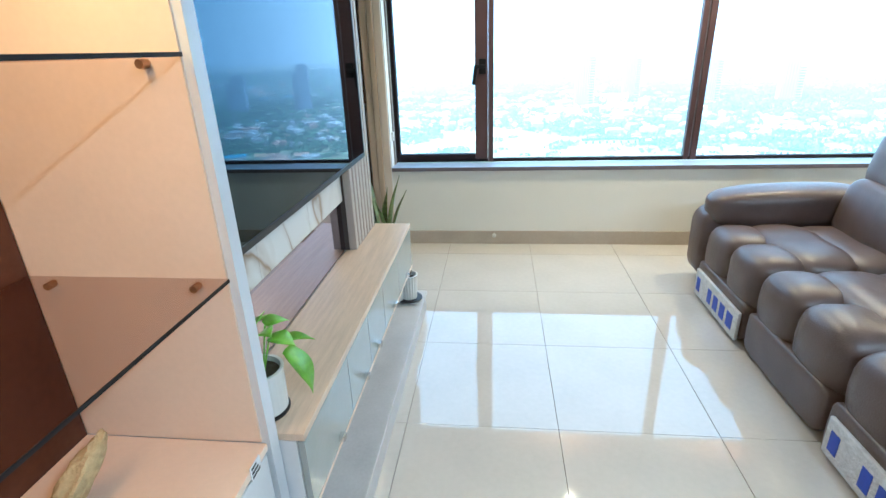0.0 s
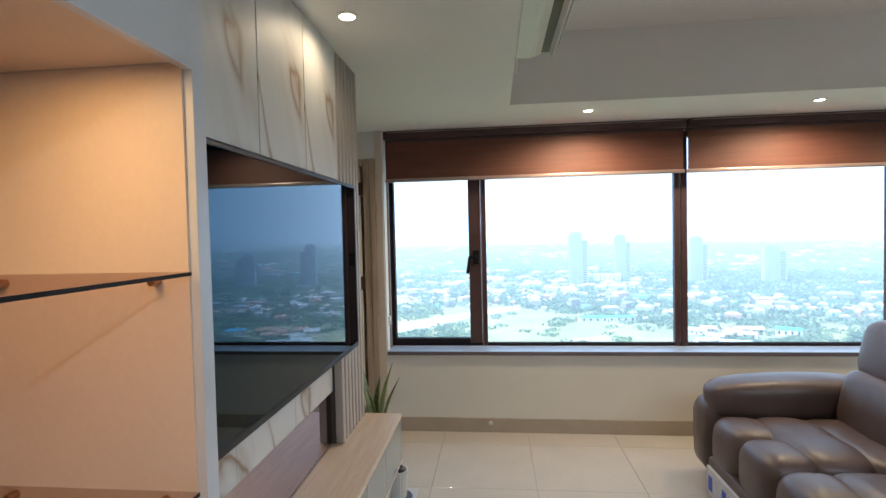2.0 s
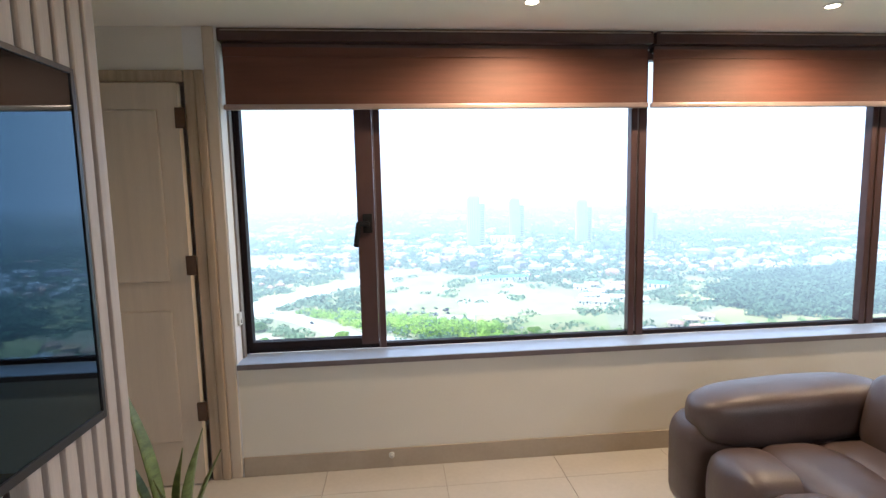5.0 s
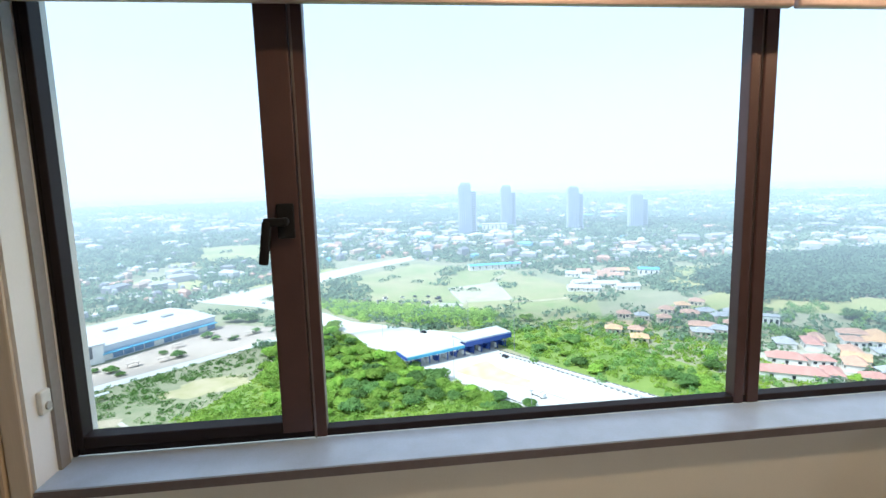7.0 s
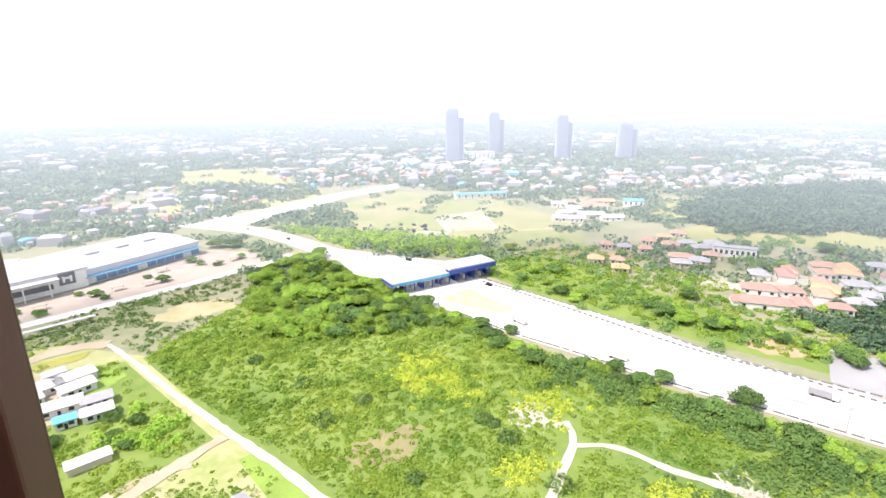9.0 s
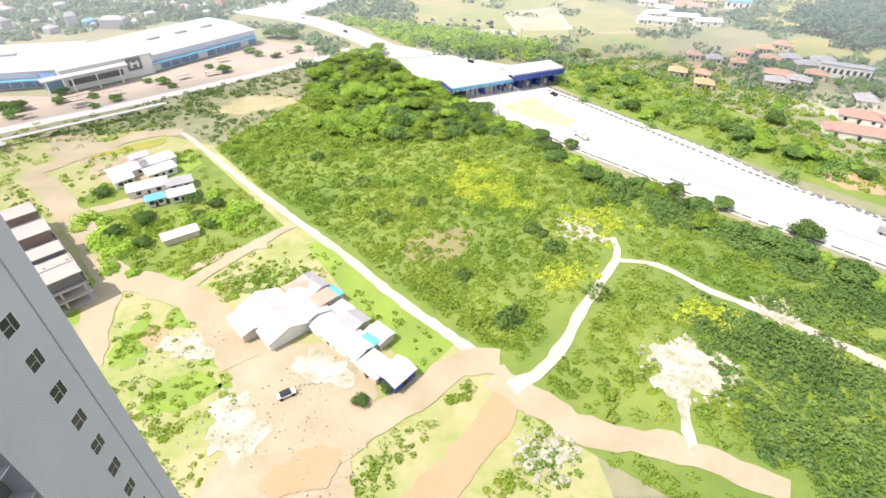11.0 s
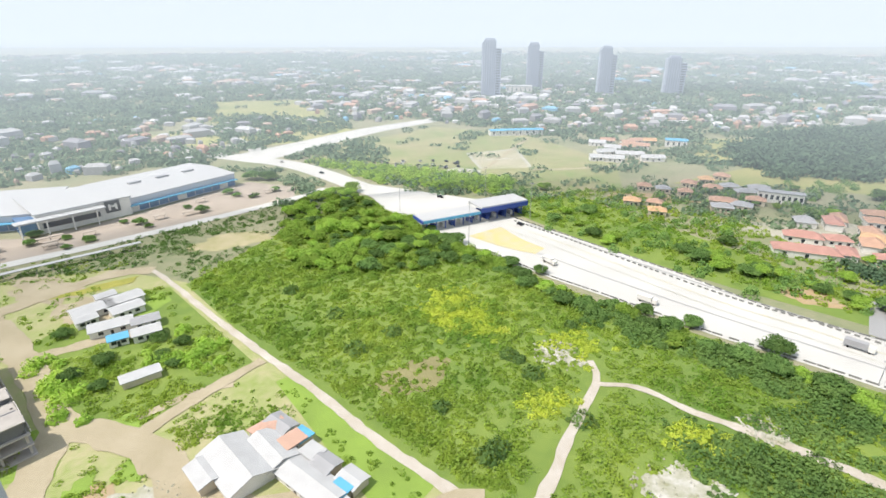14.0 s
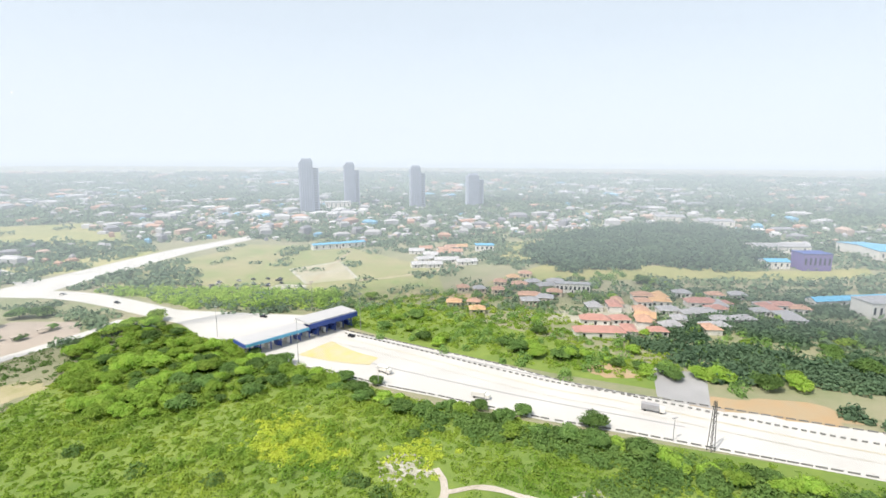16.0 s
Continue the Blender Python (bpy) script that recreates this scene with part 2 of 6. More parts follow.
part("bead_grip", tube((0.016, 0, -0.012), (0.022, 0, -0.012), 0.012), mat("grey plastic", (0.35, 0.35, 0.35), 0.4), clip)
wall("trim_reveal", block(-0.79, -0.779, -0.118, -0.075, 0.635, 2.30), mat("grey reveal strip", (0.22, 0.20, 0.19), 0.6))

# blinds
FABRIC = mat("brown woven blind", (0.125, 0.047, 0.029), 0.6, spread=0.18, scale=2.5, fine=90, stretch=(1, 1, 14), bump=0.15)
RAIL = mat("dark brown rail", (0.055, 0.030, 0.028), 0.4)
SHEER = clear("white sheer band", (0.86, 0.88, 0.88), 0.6, weight=0.02)
HEM = mat("mauve bottom rail", (0.36, 0.27, 0.25), 0.35, 0.3)
for i, (x0, x1) in enumerate(((-0.787, 1.487), (1.503, 3.02), (3.075, 4.48), (4.52, 6.08))):
    bl = thing("roller_blind", x0, -0.16, 1.97, "brown woven roller blind, rolled most of the way up" if i < 2 else "brown and white striped roller blind, rolled most of the way up", "blind", "window blinds")
    w = x1 - x0
    part("head_rail", block(0, w, -0.05, 0.07, 0.325, 0.388, 0.006), RAIL, bl)
    part("fascia_strip", block(0.02, w - 0.02, -0.054, -0.0505, 0.374, 0.380), mat("thin metal strip", (0.40, 0.32, 0.28), 0.3, 0.8), bl)
    part("roller", tube((0.01, 0.02, 0.32), (w - 0.01, 0.02, 0.32), 0.03, 16), RAIL, bl)
    if i < 2:
        part("fabric", block(0.01, w - 0.01, 0.0, 0.004, 0.02, 0.32), FABRIC, bl)
        part("fold", block(0.01, w - 0.01, -0.006, -0.001, 0.26, 0.32), FABRIC, bl)
    else:
        for z0, z1 in ((0.02, 0.11), (0.16, 0.255), (0.30, 0.32)):
            part("fabric", block(0.01, w - 0.01, 0.0, 0.004, z0, z1), FABRIC, bl)
        part("sheer_band", block(0.01, w - 0.01, 0.005, 0.007, 0.02, 0.32), SHEER, bl)
    part("bottom_rail", block(0, w, -0.012, 0.016, -0.006, 0.022, 0.007), HEM, bl)
cord = thing("blind_cord", 3.045, -0.16, 1.03, "thin white blind cord with grey weight", "cord")
part("string", tube((0, 0, 0.05), (0, 0, 1.328), 0.0022, 6), mat("white cord", (0.6, 0.6, 0.58), 0.7), cord)
part("weight", lathe([(0.006, 0.055), (0.012, 0.045), (0.014, 0.0), (0.010, -0.012)], 12), mat("grey weight", (0.38, 0.36, 0.33), 0.4), cord)

# balcony door, its casing and hinges
DOORM = mat("cream door paint", (0.56, 0.48, 0.39), 0.5, spread=0.06, scale=3, fine=60, stretch=(8, 8, 0.5))
CASE = mat("brown wood casing", (0.40, 0.31, 0.22), 0.45, spread=0.2, scale=4, fine=50, stretch=(10, 10, 0.6))
dr = thing("door_1", -0.972, WALL_Y - 0.035, 0, "cream door standing slightly ajar beside the window", "door", kind="structure")
part("leaf", block(-0.83, 0, -0.022, 0.022, 0.01, 2.08, 0.003), DOORM, dr)
part("panel_moulding", block(-0.72, -0.10, -0.032, -0.022, 0.25, 0.95, 0.008), DOORM, dr)
part("panel_moulding", block(-0.72, -0.10, -0.032, -0.022, 1.10, 1.95, 0.008), DOORM, dr)
HINGE = mat("brown hinge metal", (0.10, 0.06, 0.04), 0.4, 0.6)
for z in (1.86, 1.13, 0.36):
    part("hinge", block(-0.014, 0.034, -0.036, -0.022, z, z + 0.10, 0.003), HINGE, dr)
wall("trim_door_casing", block(-0.952, -0.90, WALL_Y - 0.020, WALL_Y - 0.003, 0, 2.15, 0.006), CASE)
wall("trim_door_casing_mid", block(-0.898, -0.855, WALL_Y - 0.028, WALL_Y - 0.003, 0, 2.15, 0.008), CASE)
wall("trim_door_casing_edge", block(-0.853, -0.797, WALL_Y - 0.016, WALL_Y - 0.003, 0, 2.36, 0.006), DOORM)
wall("trim_door_head", block(-1.85, -0.955, WALL_Y - 0.020, WALL_Y - 0.003, 2.09, 2.15, 0.008), CASE)

stop = thing("door_stop", 0.01, WALL_Y - 0.012, 0.075, "small white rubber stop on the baseboard", "door stop")
part("disc", tube((0, 0, 0), (0, -0.012, 0), 0.016, 16), mat("white rubber", (0.6, 0.58, 0.54), 0.6), stop)
part("tip", tube((0, -0.012, 0), (0, -0.030, 0), 0.010, 14, 0.008), mat("pale rubber tip", (0.45, 0.44, 0.42), 0.6), stop)

# ceiling fittings
LENS = glow("lit lens", (1.0, 0.80, 0.52), 9.0)
TRIMW = mat("white lamp trim", (0.78, 0.76, 0.72), 0.4)
# the added lamps have the same fitting and lit lens
for lx, ly, lz, *_ in DOWNLIGHTS:
    dl = thing("downlight", lx, ly, lz, "small round recessed ceiling downlight, real or added fill, switched on", "downlight", "ceiling downlights")
    part("trim_ring", lathe([(0.042, 0.0), (0.043, -0.005), (0.030, -0.007), (0.028, 0.0)], 24), TRIMW, dl)
    part("lens", lathe([(0.027, -0.001), (0.027, -0.005), (0.015, -0.006)], 20), LENS, dl)
ac = thing("air_conditioner", 0.18, -1.94, 2.41, "white split air conditioner with open louvre, fixed to soffit", "air conditioner")
ACW = mat("air conditioner plastic", (0.72, 0.70, 0.66), 0.35, spread=0.03)
bm = bmesh.new()
prof = [(0.0, 0.0), (0.09, -0.005), (0.16, 0.03), (0.205, 0.09), (0.21, 0.22), (0.18, 0.27), (0.0, 0.28)]
a = [bm.verts.new((x, -0.40, z)) for x, z in prof]
b = [bm.verts.new((x, 0.40, z)) for x, z in prof]
for i in range(len(prof)):
    j = (i + 1) % len(prof)
    bm.faces.new((a[i], a[j], b[j], b[i]))
bm.faces.new(a[::-1])
bm.faces.new(b)
bmesh.ops.bevel(bm, geom=bm.edges[:], offset=0.012, segments=2, affect="EDGES")
part("housing", bm, ACW, ac)
for k in range(2):
    own = block(-0.03, 0.03, -0.36, 0.36, -0.004, 0.004, 0.002)
    lv = part("louvre", own, ACW, ac)
    lv.matrix_basis = pose(0.175 + 0.03 * k, 0, 0.015 + 0.045 * k, 0, 65, 0)
part("outlet", block(0.10, 0.19, -0.37, 0.37, 0.016, 0.045), mat("dark outlet", (0.10, 0.09, 0.08), 0.6), ac)
pipe = part("drain_pipe", tube((0.015, 0.405, 0.02), (0.015, 0.47, -0.045), 0.008), ACW, ac)

# floor tiles
T = 0.64
tile = None
for i in range(-3, 11):
    for j in range(-8, 5):
        x0, y0 = -0.345 + T * i, -2.36 + T * j
        x1, y1 = min(x0 + T, RIGHT_X), min(y0 + T, WALL_Y if x0 > -0.9 else 0.0)
        x0, y0 = max(x0, -1.9), max(y0, BACK_Y)
        if x1 - x0 < 0.05 or y1 - y0 < 0.05:
            continue
        full = abs(x1 - x0 - T) < 1e-6 and abs(y1 - y0 - T) < 1e-6
        if full and tile:
            ob = new("tile", tile)
        else:
            ob = part("tile", block(-(x1 - x0) / 2 + 0.001, (x1 - x0) / 2 - 0.001, -(y1 - y0) / 2 + 0.001, (y1 - y0) / 2 - 0.001, -0.0115, 0, 0.0008, seg=1), TILE)
            if full:
                tile = ob.data
        ob.parent = floor
        ob.location = ((x0 + x1) / 2, (y0 + y1) / 2, 0)

# ================= furniture of the living room =================
WHITE = mat("white laminate", (0.60, 0.61, 0.63), 0.35, spread=0.03, scale=3, fine=80)
CREAM = mat("cream laminate", (0.72, 0.58, 0.45), 0.5, spread=0.04, scale=3, fine=80)
OAK = mat("pale oak veneer", (0.56, 0.44, 0.32), 0.35, spread=0.12, scale=5, fine=40, stretch=(14, 0.8, 14))
GREYGLOSS = mat("grey lacquered glass", (0.31, 0.33, 0.32), 0.08, spread=0.04, spec=0.8)
STEP = mat("grey stone platform", (0.46, 0.45, 0.45), 0.3, spread=0.10, scale=7, fine=90)
CHROME = mat("chrome", (0.75, 0.75, 0.77), 0.12, 1.0, spread=0.03)
SLAT = mat("grey-brown slats", (0.40, 0.35, 0.31), 0.5, spread=0.12, scale=4, fine=40, stretch=(12, 12, 0.8))


def mirror(name, colour, rough):
    m = bpy.data.materials.new(name)
    m.use_nodes = True
    b = m.node_tree.nodes["Principled BSDF"]
    b.inputs["Base Color"].default_value, b.inputs["Metallic"].default_value, b.inputs["Roughness"].default_value = (*colour, 1), 1.0, rough
    return m


BRONZE = mirror("bronze mirror", (0.44, 0.38, 0.42), 0.03)
SCREEN = bpy.data.materials.new("television screen")
SCREEN.use_nodes = True
_b = SCREEN.node_tree.nodes["Principled BSDF"]
_b.inputs["Base Color"].default_value, _b.inputs["Roughness"].default_value, _b.inputs["IOR"].default_value = (0.002, 0.002, 0.003, 1), 0.02, 1.75
_b.inputs["Specular Tint"].default_value = (0.22, 0.62, 1.0, 1)

# marble with long wandering veins
MARBLE = bpy.data.materials.new("veined white marble")
MARBLE.use_nodes = True
q = MARBLE.node_tree
_b = q.nodes["Principled BSDF"]
_b.inputs["Roughness"].default_value = 0.5
co, n1, wv, r1, r2, mx = (q.nodes.new(k) for k in ("ShaderNodeTexCoord", "ShaderNodeTexNoise", "ShaderNodeTexNoise", "ShaderNodeValToRGB", "ShaderNodeValToRGB", "ShaderNodeMix"))
mp = q.nodes.new("ShaderNodeMapping")
mp.inputs["Rotation"].default_value = (radians(35), 0, 0)
mp.inputs["Scale"].default_value = (1, 1.7, 0.9)
q.links.new(co.outputs["Object"], mp.inputs["Vector"])
n1.inputs["Scale"].default_value, n1.inputs["Detail"].default_value, n1.inputs["Distortion"].default_value = 0.62, 5, 1.1
wv.inputs["Scale"].default_value, wv.inputs["Detail"].default_value = 2.5, 3
q.links.new(mp.outputs[0], n1.inputs["Vector"])
q.links.new(co.outputs["Object"], wv.inputs["Vector"])
r1.color_ramp.elements[0].position, r1.color_ramp.elements[0].color = 0.470, (0, 0, 0, 1)
r1.color_ramp.elements[1].position, r1.color_ramp.elements[1].color = 0.530, (0, 0, 0, 1)
e = r1.color_ramp.elements.new(0.50)
e.color = (1, 1, 1, 1)
for p_, v_ in ((0.488, 0.22), (0.508, 0.30)):
    e = r1.color_ramp.elements.new(p_)
    e.color = (v_, v_, v_, 1)
q.links.new(n1.outputs["Fac"], r1.inputs["Fac"])
r2.color_ramp.elements[0].color, r2.color_ramp.elements[1].color = (0.58, 0.57, 0.54, 1), (0.68, 0.67, 0.64, 1)
q.links.new(wv.outputs["Fac"], r2.inputs["Fac"])
mx.data_type = "RGBA"
pn, pr, pm = (q.nodes.new(k) for k in ("ShaderNodeTexNoise", "ShaderNodeMapRange", "ShaderNodeMath"))
pn.inputs["Scale"].default_value, pn.inputs["Detail"].default_value = 1.9, 2
q.links.new(co.outputs["Object"], pn.inputs["Vector"])
pr.inputs["From Min"].default_value, pr.inputs["From Max"].default_value = 0.30, 0.50
q.links.new(pn.outputs["Fac"], pr.inputs["Value"])
pm.operation = "MULTIPLY"
q.links.new(r1.outputs["Color"], pm.inputs[0])
q.links.new(pr.outputs[0], pm.inputs[1])
q.links.new(pm.outputs[0], mx.inputs[0])
q.links.new(r2.outputs["Color"], mx.inputs[6])
mx.inputs[7].default_value = (0.26, 0.17, 0.09, 1)
q.links.new(mx.outputs[2], _b.inputs["Base Color"])

# television wall: marble panels, mirror strip, slats
tvp = thing("media_backboard", -0.66, -2.38, 0.64, "white marble panel with bronze mirror strip behind television", "backboard")
for y0, y1 in ((-0.77, -0.41), (-0.408, 0.0), (0.002, 0.41)):
    part("marble_panel", block(-0.35, 0.012, y0, y1, 0.235, 1.15, 0.002), MARBLE, tvp)
part("mirror_strip", block(-0.35, 0.0, -0.77, 0.41, 0.002, 0.233), BRONZE, tvp, "bronze tinted mirror strip")
for i, (y0, y1) in enumerate(((-3.148, -2.69), (-2.687, -2.331), (-2.328, -1.972))):
    cb = thing("wall_cabinet", -0.62, (y0 + y1) / 2, 1.795, "marble-faced wall cabinet above the television", "cabinet", "wall cabinets")
    hw = (y1 - y0) / 2
    part("body", block(-0.38, 0, -hw, hw, 0, 0.562), CREAM, cb)
    part("door", block(0.002, 0.022, -hw + 0.001, hw - 0.001, 0.0, 0.56, 0.002), MARBLE, cb)
sl = thing("slat_panel", -0.62, -1.785, 0.64, "grey-brown vertical slat panel beside television", "slat panel")
part("backing", block(-0.36, -0.02, -0.185, 0.185, 0.001, 1.718), mat("dark slat backing", (0.05, 0.04, 0.035), 0.7), sl)
for k in range(7):
    y0 = -0.183 + k * 0.0525
    part("slat", block(-0.02, 0.015, y0, y0 + 0.036, 0.001, 1.718, 0.004), SLAT, sl)

tv = thing("television", -0.594, -2.385, 1.027, "large black flat television, switched off, reflecting the window", "television")
part("screen", block(-0.004, 0.0, -0.635, 0.635, 0.020, 0.750), SCREEN, tv)
part("bezel", block(-0.045, -0.0045, -0.648, 0.648, 0.0, 0.763, 0.004), BLACK, tv)
for a_ in ((-0.648, -0.636, 0.0, 0.763), (0.636, 0.648, 0.0, 0.763), (-0.636, 0.636, 0.0, 0.019), (-0.636, 0.636, 0.751, 0.763)):
    part("rim", block(-0.0043, 0.003, a_[0], a_[1], a_[2], a_[3], 0.001), BLACK, tv)
part("bracket", block(-0.066, -0.0455, -0.2, 0.2, 0.25, 0.55), BLACK, tv)

# console and platform
pf = thing("media_platform", -0.66, -2.24, 0, "low grey stone platform under media console", "platform")
part("body", block(-0.34, 0.262, -0.90, 0.90, 0, 0.100), STEP, pf)
part("slab", block(-0.35, 0.272, -0.91, 0.91, 0.1005, 0.12, 0.005), STEP, pf)
cs = thing("media_console", -0.54, -2.366, 0.40, "long floating media console with pale wood top", "console")
part("body", block(-0.46, 0.096, -0.782, 0.780, 0, 0.218), WHITE, cs)
part("top", block(-0.118, 0.118, -0.782, 0.782, 0.2185, 0.240, 0.003), OAK, cs)
seams = (-3.148, -2.78, -2.52, -2.27, -1.95, -1.588)
knobs = (-2.93, -2.635, -2.43, -2.107, -1.80)
for a_, b_, k_ in zip(seams, seams[1:], knobs):
    d_ = part("door", block(0.098, 0.116, a_ + 2.366 + 0.002, b_ + 2.366 - 0.002, 0.003, 0.216, 0.002), GREYGLOSS, cs, "grey glass door")
    kb = part("knob", block(0.116, 0.138, k_ + 2.366 - 0.011, k_ + 2.366 + 0.011, 0.026, 0.048, 0.004), CHROME, d_, "square chrome knob")
part("edge_strip", block(0.098, 0.117, -0.78, 0.78, -0.006, 0.002), CREAM, cs)

# display cabinet with glass shelves
dc = thing("display_cabinet", -0.485, -3.15, 0, "tall white display cabinet, lit warm inside, with glass shelves", "display cabinet")
part("side_panel", block(-0.52, 0, -0.04, -0.001, 0, 2.355, 0.001), WHITE, dc)
part("side_lining", block(-0.454, -0.018, -0.046, -0.0402, 0.656, 1.885), CREAM, dc, "cream lining")
part("side_panel", block(-0.52, 0, -1.66, -1.62, 0, 2.355, 0.001), WHITE, dc)
part("side_lining", block(-0.454, -0.018, -1.6198, -1.614, 0.656, 1.885), CREAM, dc, "cream lining")
part("back_panel", block(-0.52, -0.455, -1.62, -0.047, 0.0, 2.355), mat("brown bronze back", (0.085, 0.032, 0.018), 0.12, 0.25, spread=0.25, scale=3), dc, "glossy brown back panel")
part("lower_body", block(-0.454, -0.03, -1.613, -0.047, 0.02, 0.635), WHITE, dc)
part("base_board", block(-0.454, -0.004, -1.613, -0.047, 0.636, 0.655, 0.002), CREAM, dc)
for k in range(2):
    part("drawer", block(-0.029, -0.008, -0.83 - 0.78 * k, -0.05 - 0.78 * k, 0.03, 0.625, 0.003), WHITE, dc)
part("top_box", block(-0.454, -0.012, -1.613, -0.047, 1.886, 2.355), CREAM, dc)
for k in range(2):
    part("door", block(-0.011, 0.008, -0.83 - 0.78 * k, -0.05 - 0.78 * k, 1.87, 2.352, 0.002), WHITE, dc)
GLS = clear("shelf glass", (0.88, 0.83, 0.81), weight=0.03)
EDGE = mat("dark glass edge", (0.014, 0.012, 0.012), 0.6, spec=0.2)
for z in (1.066, 1.487):
    s_ = part("shelf", block(-0.453, -0.012, -1.61, -0.05, z, z + 0.008), GLS, dc, "clear glass shelf")
    part("shelf_edge", block(-0.0118, -0.0100, -1.61, -0.05, z + 0.0005, z + 0.0075), EDGE, dc, "dark polished glass edge")
    for x in (-0.08, -0.40):
        part("shelf_pin", tube((x, -0.047, z - 0.009), (x, -0.068, z - 0.009), 0.008, 10), mat("copper pin", (0.42, 0.25, 0.14), 0.3, 0.8), dc)
lab = thing("product_sticker", -0.483, -3.262, 0.646, "small black and white sticker on cabinet board", "sticker")
part("paper", block(-0.006, -0.0035, -0.022, 0.022, -0.018, 0.018), mat("sticker white", (0.7, 0.7, 0.7), 0.6), lab)
for k in range(3):
    part("print_bar", block(-0.0034, -0.0028, -0.018, 0.016 - 0.006 * k, -0.014 + 0.011 * k, -0.008 + 0.011 * k), BLACK, lab)

led = new("cabinet_lamp", bpy.data.lights.new("cabinet_lamp", "AREA"))
led.data.shape, led.data.size, led.data.size_y, led.data.energy, led.data.color = "RECTANGLE", 0.06, 1.2, 3.1, (1.0, 0.53, 0.17)
led.matrix_world = pose(-0.62, -3.95, 1.878)

# rough carved ornament on the cabinet board
bm = bmesh.new()
bmesh.ops.create_icosphere(bm, subdivisions=4, radius=1)
for v in bm.verts:
    p = v.co.copy()
    k = 1 + 0.28 * noise.noise(p * 1.7) + 0.12 * noise.noise(p * 5)
    lean = 0.35 * p.z
    taper = 1 - 0.35 * max(0, p.z)
    v.co = Vector((p.x * 0.032 * k * taper + 0.10 * lean, p.y * 0.046 * k * taper + 0.16 * lean, 0.078 + p.z * 0.080 * k))
orn = part("stone_ornament", bm, mat("yellowish rough stone", (0.46, 0.38, 0.20), 0.8, spread=0.35, scale=18, fine=90, bump=0.5), smooth=True)
orn.location = (-0.77, -3.40, 0.651)
tagged(orn, "rough yellowish carved stone ornament in display cabinet", "ornament")


# ---- plants ----
def leaf(bm, base, tip, width, bend, fold=0.25, seg=8):
    """A long leaf from base to tip with a raised rim."""
    base, tip = Vector(base), Vector(tip)
    d = tip - base
    side = d.cross(Vector((0, 0, 1)))
    side = side.normalized() if side.length > 1e-4 else Vector((1, 0, 0))
    up = side.cross(d).normalized()
    prev = None
    for i in range(seg + 1):
        t = i / seg
        w = width * (math.sin(math.pi * min(1, t * 0.85 + 0.15)) ** 0.8) * (1 - t ** 4)
        c = base + d * t + up * bend * math.sin(t * math.pi) * d.length
        row = [bm.verts.new(c - side * w + up * w * fold), bm.verts.new(c), bm.verts.new(c + side * w + up * w * fold)]
        if prev:
            bm.faces.new((prev[0], prev[1], row[1], row[0]))
            bm.faces.new((prev[1], prev[2], row[2], row[1]))
        prev = row
    return bm


def solid(ob, t):
    m = ob.modifiers.new("thick", "SOLIDIFY")
    m.thickness = t
    return ob


POT = mat("white glazed pot", (0.68, 0.67, 0.64), 0.25, spread=0.04)
SOIL = mat("dark soil", (0.05, 0.035, 0.025), 0.95, bump=0.6)
SNAKE = mat("snake plant leaf", (0.13, 0.17, 0.05), 0.4, spread=0.5, scale=6, fine=60, stretch=(3, 3, 9))
POTHOS = mat("fresh green leaf", (0.20, 0.42, 0.03), 0.35, spread=0.3, scale=14, fine=80)
sp = thing("snake_plant", -0.58, -1.475, 0.12, "snake plant with long upright leaves in tall white pot", "plant")
part("pot", lathe([(0.06, 0), (0.075, 0.02), (0.085, 0.42), (0.088, 0.44), (0.078, 0.44), (0.075, 0.40)], 28), POT, sp)
part("soil", lathe([(0.074, 0.395), (0.074, 0.41)], 20), SOIL, sp)
for tx, ty, h, w in ((-0.15, 0.02, 0.94, 0.026), (0.10, -0.03, 0.76, 0.026), (-0.17, -0.02, 0.78, 0.022), (0.02, 0.02, 0.68, 0.028), (-0.04, -0.03, 0.62, 0.030), (0.12, 0.04, 0.66, 0.024)):
    solid(part("leaf", leaf(bmesh.new(), (tx * 0.25, ty * 0.3, 0.41), (tx, ty, h), w, 0.03, 0.4, 10), SNAKE, sp, smooth=True), 0.003)
fp = thing("fluted_pot", -0.475, -1.455, 0.12, "small white fluted pot on saucer with dark plant stump", "plant pot")
bm = bmesh.new()
n_ = 36
rings = []
for r_, z_ in ((0.040, 0.012), (0.050, 0.15), (0.054, 0.165), (0.046, 0.165), (0.044, 0.14)):
    rings.append([bm.verts.new(((r_ + (0.003 if i % 2 else 0)) * math.cos(2 * math.pi * i / n_), (r_ + (0.003 if i % 2 else 0)) * math.sin(2 * math.pi * i / n_), z_)) for i in range(n_)])
for a_, b_ in zip(rings, rings[1:]):
    for i in range(n_):
        bm.faces.new((a_[i], a_[(i + 1) % n_], b_[(i + 1) % n_], b_[i]))
bm.faces.new(rings[0][::-1])
part("pot", bm, POT, fp)
part("saucer", lathe([(0.045, 0), (0.068, 0.004), (0.074, 0.016), (0.070, 0.016), (0.060, 0.008), (0.03, 0.007)], 28), POT, fp)
part("saucer_rim", lathe([(0.0745, 0.012), (0.0755, 0.017), (0.0695, 0.017)], 28), BLACK, fp, "dark saucer rim")
part("soil", lathe([(0.044, 0.13), (0.044, 0.142)], 20), SOIL, fp)
bm = tube((0, 0, 0.14), (0.006, 0.004, 0.20), 0.016, 9, 0.010)
for k in range(5):
    tube((0, 0, 0.15), (0.024 * math.cos(k * 1.3), 0.024 * math.sin(k * 1.3), 0.19), 0.006, 6, 0.003, bm=bm)
